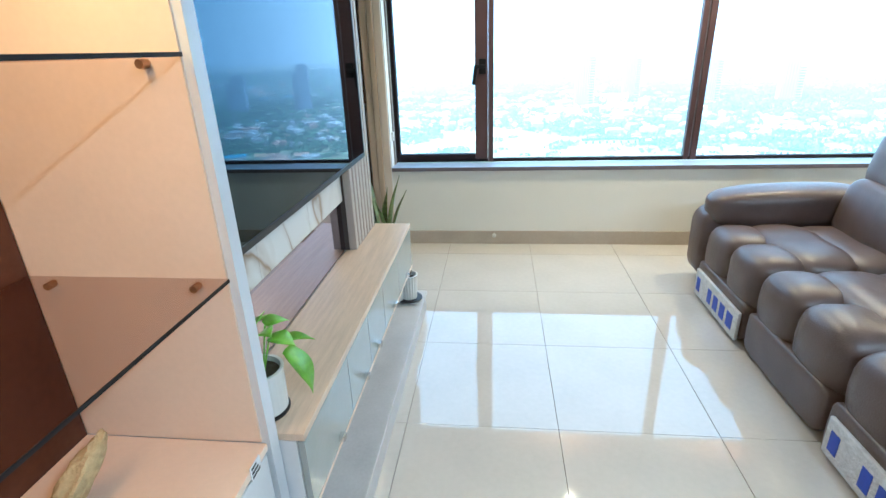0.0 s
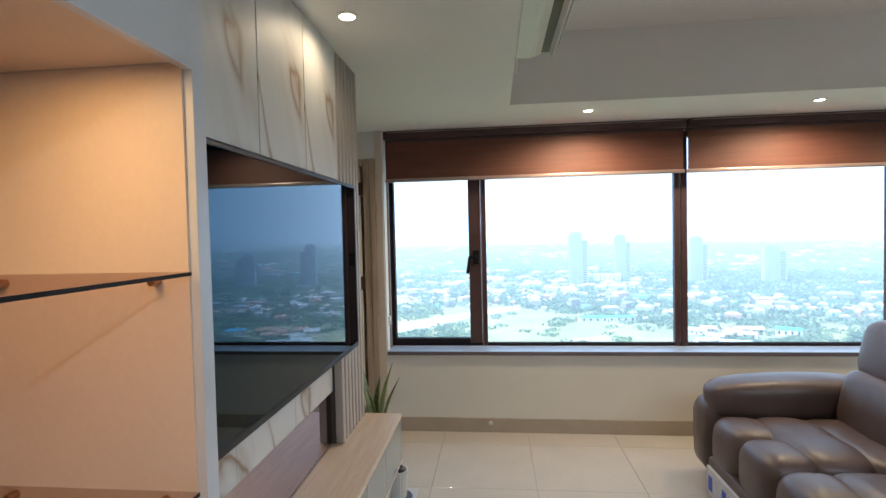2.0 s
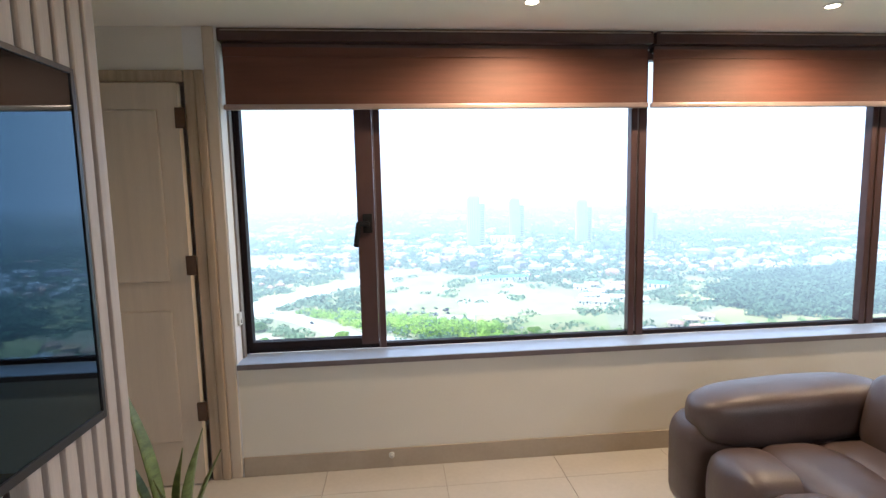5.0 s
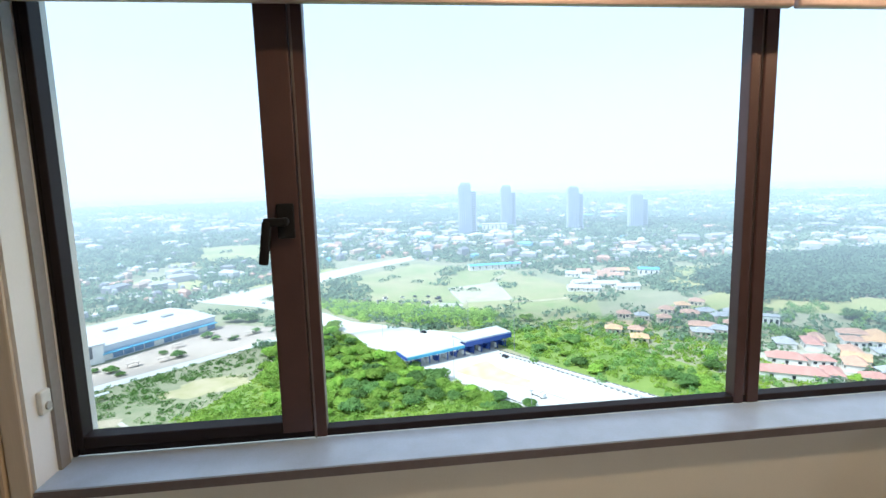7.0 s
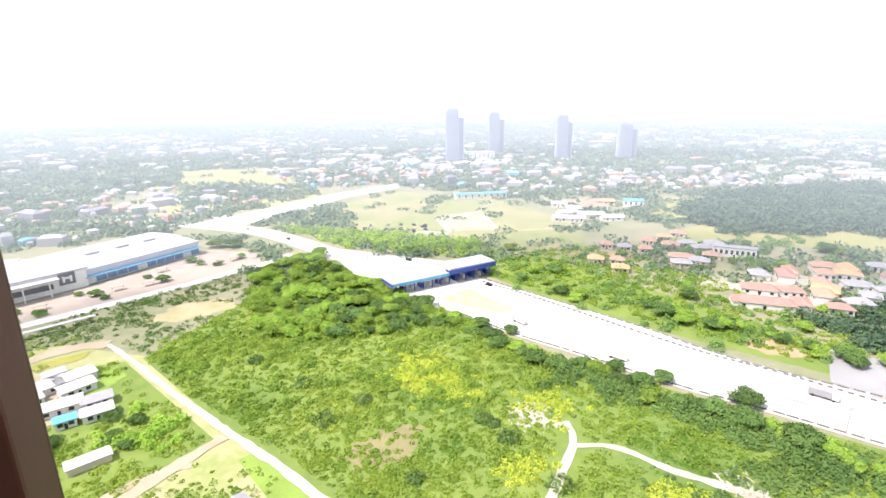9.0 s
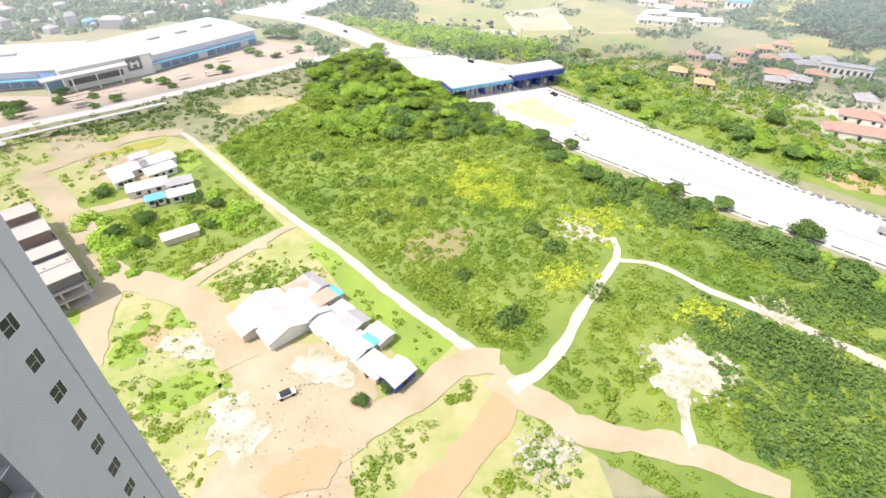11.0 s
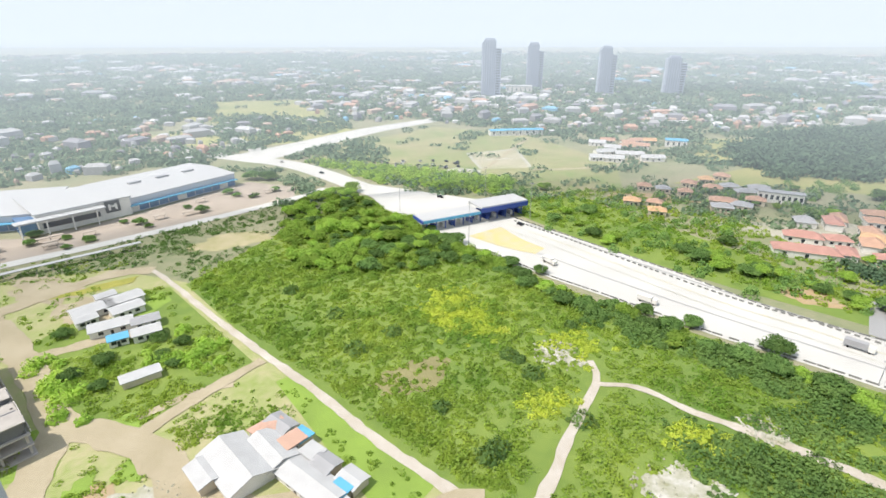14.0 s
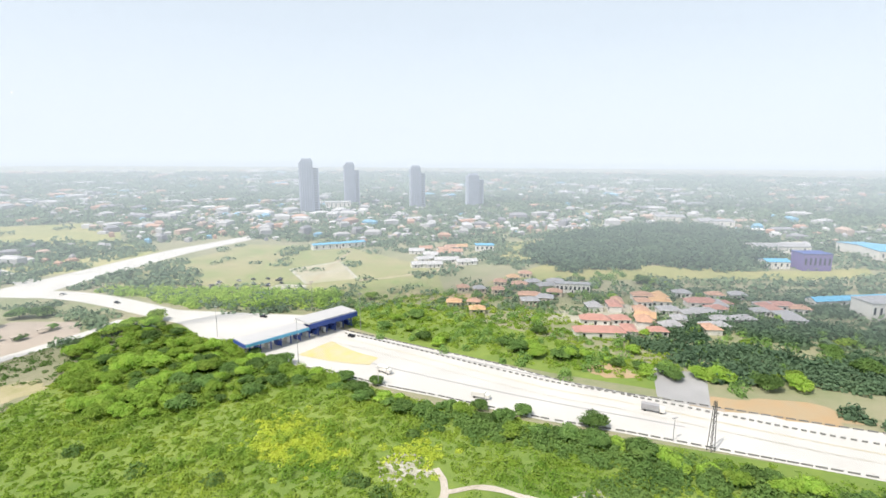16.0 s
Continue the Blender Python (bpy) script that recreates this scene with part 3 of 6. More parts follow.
part("stump", bm, SOIL, fp)
pp = thing("pothos_plant", -0.555, -3.065, 0.64, "bright green pothos in white pot on media console", "plant")
part("pot", lathe([(0.045, 0), (0.060, 0.01), (0.062, 0.11), (0.064, 0.125), (0.056, 0.125), (0.054, 0.10)], 28), POT, pp)
part("base_ring", lathe([(0.058, 0.0), (0.064, 0.001), (0.0645, 0.006), (0.059, 0.007)], 28), BLACK, pp, "dark base ring")
part("soil", lathe([(0.053, 0.10), (0.053, 0.112)], 20), SOIL, pp)
for k in range(8):
    a_ = k * 2.4
    rr = random.uniform(0.05, 0.10)
    z1 = random.uniform(0.13, 0.24)
    stem = Vector((math.cos(a_) * rr * 0.5, math.sin(a_) * rr * 0.5, z1))
    tip = stem + Vector((math.cos(a_) * 0.065, math.sin(a_) * 0.065, random.uniform(-0.05, 0.02)))
    st = part("stem", tube((math.cos(a_) * 0.015, math.sin(a_) * 0.015, 0.11), stem, 0.0025, 6), POTHOS, pp)
    solid(part("leaf", leaf(bmesh.new(), stem, tip, 0.030, 0.12, 0.25, 8), POTHOS, pp, smooth=True), 0.0015)
for tip, base_, w_ in (((0.115, 0.045, 0.02), (0.055, 0.05, 0.15), 0.036), ((0.13, 0.07, 0.17), (0.04, 0.05, 0.17), 0.022), ((0.03, 0.03, 0.27), (-0.01, 0.0, 0.17), 0.026)):
    solid(part("leaf", leaf(bmesh.new(), base_, tip, w_, 0.12, 0.25, 9), POTHOS, pp, smooth=True), 0.0015)

# ---- recliner sofa ----
LEATHER = mat("taupe leather", (0.094, 0.066, 0.061), 0.38, spread=0.16, scale=9, fine=160, bump=0.10, spec=0.55)
# base cloth near-black, with the shade under the seats put into its colour
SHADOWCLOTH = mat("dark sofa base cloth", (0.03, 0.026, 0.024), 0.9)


def pillow(x0, x1, y0, y1, z0, z1, e=0.32, nu=28, nv=18, crease=0.0):
    """A plump rounded block; e: how round its edges are."""
    bm = bmesh.new()

    def sg(v, p):
        return math.copysign(abs(v) ** p, v)

    rows = []
    for i in range(nv + 1):
        la = -math.pi / 2 + math.pi * i / nv
        row = []
        for j in range(nu):
            lo = 2 * math.pi * j / nu
            p = Vector((sg(math.cos(la), e) * sg(math.cos(lo), e), sg(math.cos(la), e) * sg(math.sin(lo), e), sg(math.sin(la), e)))
            w = 1 + 0.018 * noise.noise(p * 2.3 + Vector((x0, y0, z0)) * 3)
            if crease:
                w *= 1 - crease * math.exp(-(p.y * 7) ** 2) * max(0, p.z)
            row.append(bm.verts.new(((x0 + x1) / 2 + p.x * w * (x1 - x0) / 2, (y0 + y1) / 2 + p.y * w * (y1 - y0) / 2, (z0 + z1) / 2 + p.z * w * (z1 - z0) / 2)))
        rows.append(row)
    for a_, b_ in zip(rows, rows[1:]):
        for j in range(nu):
            bm.faces.new((a_[j], a_[(j + 1) % nu], b_[(j + 1) % nu], b_[j]))
    bmesh.ops.remove_doubles(bm, verts=bm.verts, dist=1e-5)
    return bm


sofa = thing("recliner_sofa", 1.31, -0.70, 0, "taupe leather three-seat recliner sofa with padded arms", "sofa")


def soft(name, *a_, label="", parent=None, **k_):
    return part(name, pillow(*a_, **k_), LEATHER, parent or sofa, label, smooth=True)


def tilt(ob, x, z, deg):
    """Leans a part about the axis y through (x, z)."""
    ob.data.transform(Matrix.Translation((x, 0, z)) @ Matrix.Rotation(radians(deg), 4, "Y") @ Matrix.Translation((-x, 0, -z)))
    return ob


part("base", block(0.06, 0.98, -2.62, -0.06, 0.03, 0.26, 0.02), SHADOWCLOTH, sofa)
for fx in (0.10, 0.92):
    for fy in (-0.12, -2.56):
        part("foot", tube((fx, fy, 0), (fx, fy, 0.035), 0.025), BLACK, sofa)
for y0, y1 in ((-0.34, -0.03), (-2.65, -2.34)):
    soft("arm_side", -0.01, 0.98, y0 + 0.06, y1, 0.03, 0.53, e=0.36)
    pad = soft("arm_pad", 0.02, 0.94, y0 - 0.01, y1 - 0.02, 0.39, 0.640, e=0.62, crease=-0.03)
    tilt(pad, 0.0, 0.55, -2)
SEATS = ((-0.98, -0.32), (-1.66, -0.985), (-2.34, -1.665))
PLASTIC = mat("crinkled protective foil", (0.62, 0.63, 0.66), 0.22, spread=0.12, scale=20, fine=60, bump=0.5)
INK = mat("blue print", (0.03, 0.07, 0.50), 0.5)
for i, (y0, y1) in enumerate(SEATS):
    ym = (y0 + y1) / 2
    soft("seat_middle", 0.17, 0.52, y0 + 0.004, y1 - 0.004, 0.27, 0.486, e=0.58, crease=0.07)
    for a_, b_ in ((y0, ym + 0.012), (ym - 0.012, y1)):
        soft("seat_front", -0.025, 0.27, a_ - 0.006, b_ + 0.006, 0.15, 0.474, e=0.62)

    soft("seat_rear", 0.44, 0.80, y0 + 0.005, y1 - 0.005, 0.26, 0.470, e=0.46, crease=0.10)
    ft = soft("footrest", -0.030, 0.10, y0 + 0.01, y1 - 0.01, 0.015, 0.230, e=0.25)
    tilt(soft("back_lower", 0.62, 0.94, y0 + 0.005, y1 - 0.005, 0.38, 0.74, e=0.42, crease=0.04), 0.8, 0.4, 12)
    tilt(soft("headrest", 0.66, 0.98, y0 + 0.012, y1 - 0.012, 0.66, 1.04, e=0.45, crease=0.03), 0.8, 0.4, 12)
    if i != 1:
        fo = part("foil_cover", block(-0.046, -0.028, y0 + 0.02, y1 - 0.06, 0.022, 0.182, 0.006), PLASTIC, sofa, "crinkled white protective foil with blue print")
        for k, (a_, b_) in enumerate(((0.05, 0.10), (0.22, 0.27), (0.30, 0.36), (0.39, 0.45), (0.48, 0.55))):
            part("print_bar", block(-0.0475, -0.0462, y1 - b_ - 0.04, y1 - a_ - 0.04, 0.055, 0.140, 0.0), INK, fo, "blue printed mark")
soft("back_shell", 0.96, 1.16, -2.40, -0.28, 0.10, 0.86, e=0.25)

# ================= outside: ground, roads, city =================
GZ = -100.0
rng = np.random.default_rng(7)

GROUND = mat("dry scrub ground", (0.19, 0.22, 0.11), 0.95, scale=0.018, fine=0.22, other=(0.33, 0.30, 0.20))
GRASS = mat("meadow grass", (0.21, 0.28, 0.055), 0.95, scale=0.03, fine=0.2, other=(0.115, 0.19, 0.035))
LAWN = mat("bright grass", (0.24, 0.36, 0.06), 0.95, scale=0.09, fine=0.9, other=(0.18, 0.27, 0.05))
DRYGRASS = mat("dry yellow grass", (0.36, 0.33, 0.14), 0.95, scale=0.03, fine=0.3, other=(0.23, 0.26, 0.09))
DIRT = mat("pale dirt track", (0.44, 0.38, 0.27), 0.95, scale=0.08, fine=0.9, other=(0.33, 0.28, 0.18))
TRACK = mat("whitish gravel track", (0.55, 0.51, 0.46), 0.95, scale=0.1, fine=0.9, other=(0.40, 0.35, 0.28))
OCHRE = mat("orange earth", (0.42, 0.28, 0.15), 0.95, scale=0.12, fine=0.8, other=(0.38, 0.31, 0.20))
CHALK = mat("white rubble", (0.54, 0.52, 0.48), 0.95, scale=0.2, fine=1.1, other=(0.28, 0.28, 0.17))
CONCRETE = mat("concrete road", (0.53, 0.52, 0.49), 0.9, scale=0.04, fine=0.9, spread=0.10)
ASPHALT = mat("grey yard", (0.33, 0.33, 0.33), 0.9, scale=0.06, fine=0.7)
PARK = mat("car park paving", (0.42, 0.36, 0.30), 0.9, scale=0.05, fine=0.5, other=(0.34, 0.29, 0.24))
DARKLINE = mat("dark barrier", (0.10, 0.10, 0.10), 0.8)
GREYRAIL = mat("weathered rail", (0.22, 0.22, 0.21), 0.6, 0.3)
YELLOW = mat("yellow road paint", (0.56, 0.47, 0.18), 0.85, scale=0.2, fine=1.5, other=(0.50, 0.47, 0.34))
LEAF = mat("scrub leaves", (0.40, 0.50, 0.085), 0.7, scale=0.03, fine=0.10, island=0.08, other=(0.18, 0.34, 0.055), spec=0.03, thin=0.5)
LEAF2 = mat("tree leaves", (0.24, 0.37, 0.11), 0.7, scale=0.05, fine=0.2, island=0.12, vary=0.28, other=(0.13, 0.24, 0.075), spec=0.03, thin=0.45)
LEAF4 = mat("bush leaves", (0.44, 0.58, 0.12), 0.7, scale=0.06, fine=0.2, island=0.10, vary=0.28, other=(0.25, 0.42, 0.075), spec=0.03, thin=0.5)
LEAF5 = mat("yellow-green leaves", (0.66, 0.72, 0.12), 0.7, scale=0.06, fine=0.2, island=0.08, other=(0.50, 0.62, 0.10), spec=0.03, thin=0.5)
LEAF3 = mat("forest leaves", (0.25, 0.34, 0.20), 0.8, scale=0.02, fine=0.1, island=0.15, other=(0.14, 0.22, 0.14), spec=0.03, thin=0.45)
LEAF6 = mat("dark wood leaves", (0.16, 0.25, 0.14), 0.8, scale=0.03, fine=0.1, island=0.15, other=(0.09, 0.155, 0.095), spec=0.03, thin=0.4)
BARK = mat("bark", (0.16, 0.12, 0.08), 0.9, fine=8)
WHITEROOF = mat("white sheet roof", (0.46, 0.46, 0.46), 0.55, scale=0.3, fine=2, spread=0.10)
GREYROOF = mat("grey sheet roof", (0.33, 0.33, 0.34), 0.6, scale=0.3, fine=2)
RUST = mat("rusty sheet roof", (0.52, 0.33, 0.25), 0.7, scale=0.4, fine=2)
TERRA = mat("terracotta roof tiles", (0.45, 0.28, 0.20), 0.8, scale=0.3, fine=2, spread=0.2)
REDROOF = mat("red roof tiles", (0.42, 0.23, 0.19), 0.8, scale=0.3, fine=2, spread=0.2)
ORANGE = mat("orange roof tiles", (0.54, 0.34, 0.19), 0.8, scale=0.3, fine=2, spread=0.2)
BLUEROOF = mat("blue sheet roof", (0.10, 0.38, 0.58), 0.5, scale=0.3, fine=2)
DEEPBLUE = mat("deep blue cladding", (0.03, 0.07, 0.30), 0.5, scale=0.3, fine=2)
WHITEWALL = mat("white render", (0.68, 0.66, 0.62), 0.8, scale=0.3, fine=2, spread=0.08)
TANWALL = mat("cream render", (0.55, 0.48, 0.38), 0.85, scale=0.3, fine=2)
DARKGLASS = mat("dark window glass", (0.03, 0.035, 0.045), 0.15, spread=0.1)
GLASSBLUE = mat("blue shop glass", (0.10, 0.20, 0.36), 0.2, spread=0.25, scale=0.4)
FACADE = mat("grey facade paint", (0.50, 0.51, 0.55), 0.8, scale=0.15, fine=1.5, spread=0.05)


def sheet(name, pts, m, z):
    """A flat piece of ground over an outline."""
    bm = bmesh.new()
    bm.faces.new([bm.verts.new((x, y, GZ + z)) for x, y in pts])
    bmesh.ops.triangulate(bm, faces=bm.faces)
    return wall(name, bm, m)


def smooth_line(pts, step):
    """Points at even steps along a soft curve through pts."""
    P = [Vector(p) for p in pts]
    P = [P[0] * 2 - P[1]] + P + [P[-1] * 2 - P[-2]]
    out = []
    for a, b, c, d in zip(P, P[1:], P[2:], P[3:]):
        n = max(2, int((c - b).length / step))
        for i in range(n):
            t = i / n
            out.append(0.5 * (2 * b + (c - a) * t + (2 * a - 5 * b + 4 * c - d) * t * t + (3 * b - a - 3 * c + d) * t ** 3))
    return out + [P[-2]]


def strip(name, pts, w0, w1, m, z, rough=0.0, off=0.0, step=6.0):
    """A road or track along a soft curve, its width going from w0 to w1, with ragged verges."""
    L = smooth_line(pts, step)
    bm, prev = bmesh.new(), None
    for i, c in enumerate(L):
        d = (L[min(len(L) - 1, i + 1)] - L[max(0, i - 1)]).normalized()
        n = Vector((-d.y, d.x))
        w = (w0 + (w1 - w0) * i / len(L)) / 2
        a = c + n * (off + w * (1 + rough * random.uniform(-1, 1)))
        b = c + n * (off - w * (1 + rough * random.uniform(-1, 1)))
        row = [bm.verts.new((a.x, a.y, GZ + z)), bm.verts.new((b.x, b.y, GZ + z))]
        if prev:
            bm.faces.new((prev[0], row[0], row[1], prev[1]))
        prev = row
    return wall(name, bm, m)


def blob(name, x, y, rx, ry, turn, m, z, rough=0.3, n=40):
    """A patch of ground with a ragged outline."""
    bm = bmesh.new()
    ring = []
    c, s = math.cos(radians(turn)), math.sin(radians(turn))
    ph = [random.uniform(0, 6.3) for _ in range(5)]
    for i in range(n):
        a = 2 * math.pi * i / n
        k = max(0.45, 1 + 0.8 * rough * (0.4 * math.sin(2 * a + ph[0]) + 0.35 * math.sin(3 * a + ph[1]) + 0.3 * math.sin(5 * a + ph[2]) + 0.25 * math.sin(9 * a + ph[3]) + random.uniform(-0.3, 0.3)))
        u, v = rx * k * math.cos(a), ry * k * math.sin(a)
        ring.append(bm.verts.new((x + u * c - v * s, y + u * s + v * c, GZ + z)))
    mid = bm.verts.new((x, y, GZ + z))
    for i in range(n):
        bm.faces.new((ring[i], ring[(i + 1) % n], mid))
    return wall(name, bm, m)


bm = bmesh.new()
bmesh.ops.create_grid(bm, x_segments=8, y_segments=8, size=6000)
for v in bm.verts:
    v.co.z = GZ
wall("ground", bm, GROUND)

# fields
sheet("ground_commons", [(-150, 20), (40, 20), (30, 90), (-50, 150), (-100, 208), (-140, 224), (-205, 214), (-235, 150)], mat("patchy commons", (0.24, 0.31, 0.08), 0.95, scale=0.07, fine=0.5, other=(0.42, 0.38, 0.22)), 0.03)
FIELD = [(-100, 206), (-66, 285), (-30, 338), (4, 276), (30, 242), (75, 180), (130, 128), (205, 62), (150, 20), (60, 40), (24, 66), (8, 88), (-50, 148)]
sheet("ground_field", FIELD, GRASS, 0.05)
sheet("ground_field_left", [(-128, 200), (-106, 204), (-52, 143), (-76, 112), (-98, 120), (-136, 158)], GRASS, 0.05)
sheet("ground_verge_far", [(66, 290), (96, 240), (140, 186), (175, 150), (195, 172), (160, 240), (110, 330), (82, 320)], GRASS, 0.05)
blob("ground_brown_patch", 0, 134, 13, 8, 40, mat("brown scrub", (0.24, 0.22, 0.10), 0.95, scale=0.1, fine=0.8), 0.09)
blob("ground_yellow_patch", 20, 168, 18, 9, -30, mat("yellow scrub", (0.44, 0.47, 0.08), 0.95, scale=0.08, fine=0.7, other=(0.27, 0.31, 0.07)), 0.09)
blob("ground_sand", -96, 258, 22, 11, 20, mat("sandy clearing", (0.50, 0.42, 0.28), 0.95, scale=0.1, fine=0.6, other=(0.30, 0.29, 0.12)), 0.1)
sheet("ground_lawn_strip", [(-44, 134), (-38, 138), (6, 92), (-4, 80), (-9, 84), (-26, 108)], LAWN, 0.1)
blob("ground_lawn", -62, 75, 8, 6, 20, LAWN, 0.12)
for bx, by, b1, b2, bt in ((-70, 101, 6, 5, 30), (-81, 90, 4, 9, 20), (-98, 103, 5, 7, 30), (-49, 76, 4, 5, 0), (-58, 86, 4, 3, 0), (-82, 118, 4, 6, -40), (-106, 112, 6, 5, 0)):
    blob("ground_lawn_patch", bx, by, b1, b2, bt, LAWN, 0.12, 0.5)
blob("ground_compound", -130, 186, 11, 14, 35, DIRT, 0.13, 0.35)
blob("ground_compound_lane", -160, 206, 22, 10, -25, DIRT, 0.12, 0.4)
blob("ground_yellow_strip", -136, 206, 14, 4, 35, mat("yellow weeds", (0.40, 0.36, 0.08), 0.95, scale=0.1, fine=0.8, other=(0.24, 0.26, 0.05)), 0.15, 0.4)
blob("ground_orange_patch", -75, 92, 3, 6, 40, OCHRE, 0.13, 0.5)
blob("ground_bare_strip", 205, 118, 32, 9, -42, OCHRE, 0.125, 0.4)
blob("ground_lawn_bend", -110, 190, 8, 12, 40, LAWN, 0.12)
sheet("ground_field_far", [(-25, 372), (-90, 448), (-60, 520), (30, 620), (130, 560), (180, 420), (150, 330), (80, 330)], mat("rough pasture", (0.20, 0.26, 0.09), 0.95, scale=0.025, fine=0.12, other=(0.36, 0.31, 0.18)), 0.05)
sheet("ground_yellow_field", [(-330, 900), (-150, 915), (-110, 700), (-210, 640), (-320, 720)], DRYGRASS, 0.05)
sheet("ground_pasture", [(-300, 560), (-170, 500), (-118, 530), (-60, 610), (-110, 690), (-230, 640)], mat("green pasture", (0.30, 0.33, 0.10), 0.95, scale=0.02, fine=0.3, other=(0.42, 0.38, 0.20)), 0.06)
blob("ground_bare_lot", -168, 520, 34, 16, 40, CHALK, 0.09, 0.4)
sheet("ground_tan_field", [(196, 352), (262, 338), (440, 262), (520, 236), (560, 262), (452, 292), (380, 350), (290, 398)], DRYGRASS, 0.05)
sheet("ground_bright_field", [(250, 420), (285, 395), (320, 440), (360, 520), (310, 520)], DRYGRASS, 0.07)

blob("pavement_estate", 246, 234, 52, 30, -25, mat("pale estate paving", (0.46, 0.43, 0.38), 0.9, scale=0.06, fine=0.5, other=(0.30, 0.30, 0.20)), 0.06, 0.4)

# roads and tracks
HWY_FAR = [(46, 322), (62, 285), (98, 238), (124, 203), (147, 167), (186, 128), (224, 91), (300, 20)]
HWY_NEAR = [(4, 276), (36, 236), (60, 205), (80, 184), (110, 151), (131, 132), (159, 104), (190, 74), (262, 4)]
sheet("road_highway", [tuple(p) for p in smooth_line(HWY_FAR, 8)] + [tuple(p) for p in smooth_line(HWY_NEAR, 8)[::-1]], CONCRETE, 0.12)
sheet("road_plaza", [(-40, 372), (6, 345), (46, 322), (64, 292), (30, 240), (6, 276), (-16, 306)], CONCRETE, 0.16)
strip("road_approach", [(-20, 340), (-93, 426), (-154, 463), (-260, 520)], 18, 22, CONCRETE, 0.10)
strip("road_avenue", [(-150, 452), (-109, 509), (-48, 594), (14, 655), (60, 700)], 44, 22, CONCRETE, 0.14)
strip("road_cross", [(-130, 470), (-190, 560), (-260, 640)], 16, 14, CONCRETE, 0.08)
strip("road_path_diagonal", [(-121, 222), (-105, 206), (-84, 183), (-61, 159), (-28, 126), (-11, 107), (7, 90), (17, 80)], 2.4, 3.4, TRACK, 0.20, 0.22, step=3)
strip("road_path_fork", [(18, 76), (27, 82), (34, 91), (43, 105), (58, 127), (60, 138)], 3.6, 2.2, TRACK, 0.24, 0.25, step=3)
strip("road_path_east", [(57, 126), (70, 123), (82, 111), (96, 100), (109, 88), (135, 62)], 2.2, 3.6, TRACK, 0.22, 0.35, step=3)
strip("road_path_south", [(14, 80), (31, 66), (43, 62), (56, 59), (72, 50)], 8, 6, DIRT, 0.215, 0.25, step=3)
strip("road_path_spur", [(56, 58), (57, 66), (60, 76)], 2.5, 3, CHALK, 0.26, 0.3, step=2)
strip("road_path_low", [(16, 84), (7, 84), (-6, 73), (-19, 64), (-30, 55)], 8, 9, DIRT, 0.235, 0.2, step=3)
strip("road_path_wide", [(18, 78), (14, 68), (6, 58), (-4, 46)], 7, 9, OCHRE, 0.18, 0.18, step=3)
strip("road_left", [(-121, 222), (-138, 219), (-157, 195), (-165, 182), (-147, 166), (-118, 137), (-100, 118), (-87, 114), (-72, 108), (-60, 97), (-50, 84)], 8, 10, DIRT, 0.22, 0.2, step=4)
strip("road_left_low", [(-100, 117), (-95, 97), (-88, 82)], 9, 8, DIRT, 0.19, 0.25, step=3)
strip("road_link", [(-51, 146), (-66, 128), (-74, 116), (-78, 108)], 4, 5, DIRT, 0.25, 0.25, step=3)
strip("road_link_upper", [(-131, 152), (-111, 163), (-100, 168)], 5, 7, DIRT, 0.18, 0.25, step=3)
strip("road_lane_upper", [(-57, 134), (-66, 131), (-80, 120)], 4, 3, DIRT, 0.17, 0.3, step=3)
sheet("ground_yard", [(-66, 104), (-54, 98), (-38, 90), (-22, 92), (-14, 74), (-20, 64), (-14, 40), (-52, 40), (-44, 66), (-56, 88)], DIRT, 0.14)
blob("ground_yard_earth", -28, 55, 8, 5, 30, OCHRE, 0.30)
blob("ground_rubble_yard", -46, 66, 6, 9, 20, CHALK, 0.18, 0.5)
blob("ground_rubble_shed", -29, 82, 8, 5, -30, CHALK, 0.28, 0.4)
blob("ground_rubble_north", -64, 90, 8, 5, 10, CHALK, 0.16, 0.5)
blob("ground_rubble_white", 64, 82, 12, 8, 10, CHALK, 0.20, 0.45)
blob("ground_rubble_east", 98, 103, 4, 6, 40, CHALK, 0.28, 0.4)
blob("ground_rubble_south", 24, 59, 6, 3, 10, CHALK, 0.20, 0.5)
blob("ground_clearing", 50, 142, 10, 3, -40, CHALK, 0.16, 0.6)
sheet("ground_grey_yard", [(190, 171), (208, 155), (181, 131), (168, 147)], ASPHALT, 0.15)
blob("ground_earth_mound", 168, 176, 12, 8, -40, OCHRE, 0.12)
blob("ground_orange_field", 166, 318, 28, 11, -20, OCHRE, 0.12)
sheet("pavement_car_park", [(-300, 262), (-222, 216), (-196, 232), (-78, 333), (-83, 362), (-122, 378), (-172, 302), (-206, 268), (-262, 268)], PARK, 0.12)
strip("road_mall", [(-230, 206), (-196, 232), (-150, 268), (-78, 333), (-60, 356)], 8, 8, CONCRETE, 0.18, 0.05)
sheet("ground_lot", [(19, 396), (55, 386), (60, 402), (40, 412)], CHALK, 0.12)
sheet("ground_lot_far", [(55, 466), (105, 482), (102, 408), (60, 406)], mat("bare plot", (0.34, 0.33, 0.20), 0.95, scale=0.05, fine=0.4, other=(0.46, 0.42, 0.32)), 0.1)
for p0, p1 in (((55, 466), (105, 482)), ((102, 408), (105, 482)), ((60, 406), (55, 466)), ((58, 436), (104, 445))):
    strip("road_plot_edge", [p0, p1], 3, 3, CHALK, 0.15, 0.2)
strip("road_field_track", [(100, 400), (140, 402), (190, 415), (240, 440)], 4, 5, DIRT, 0.14, 0.2)
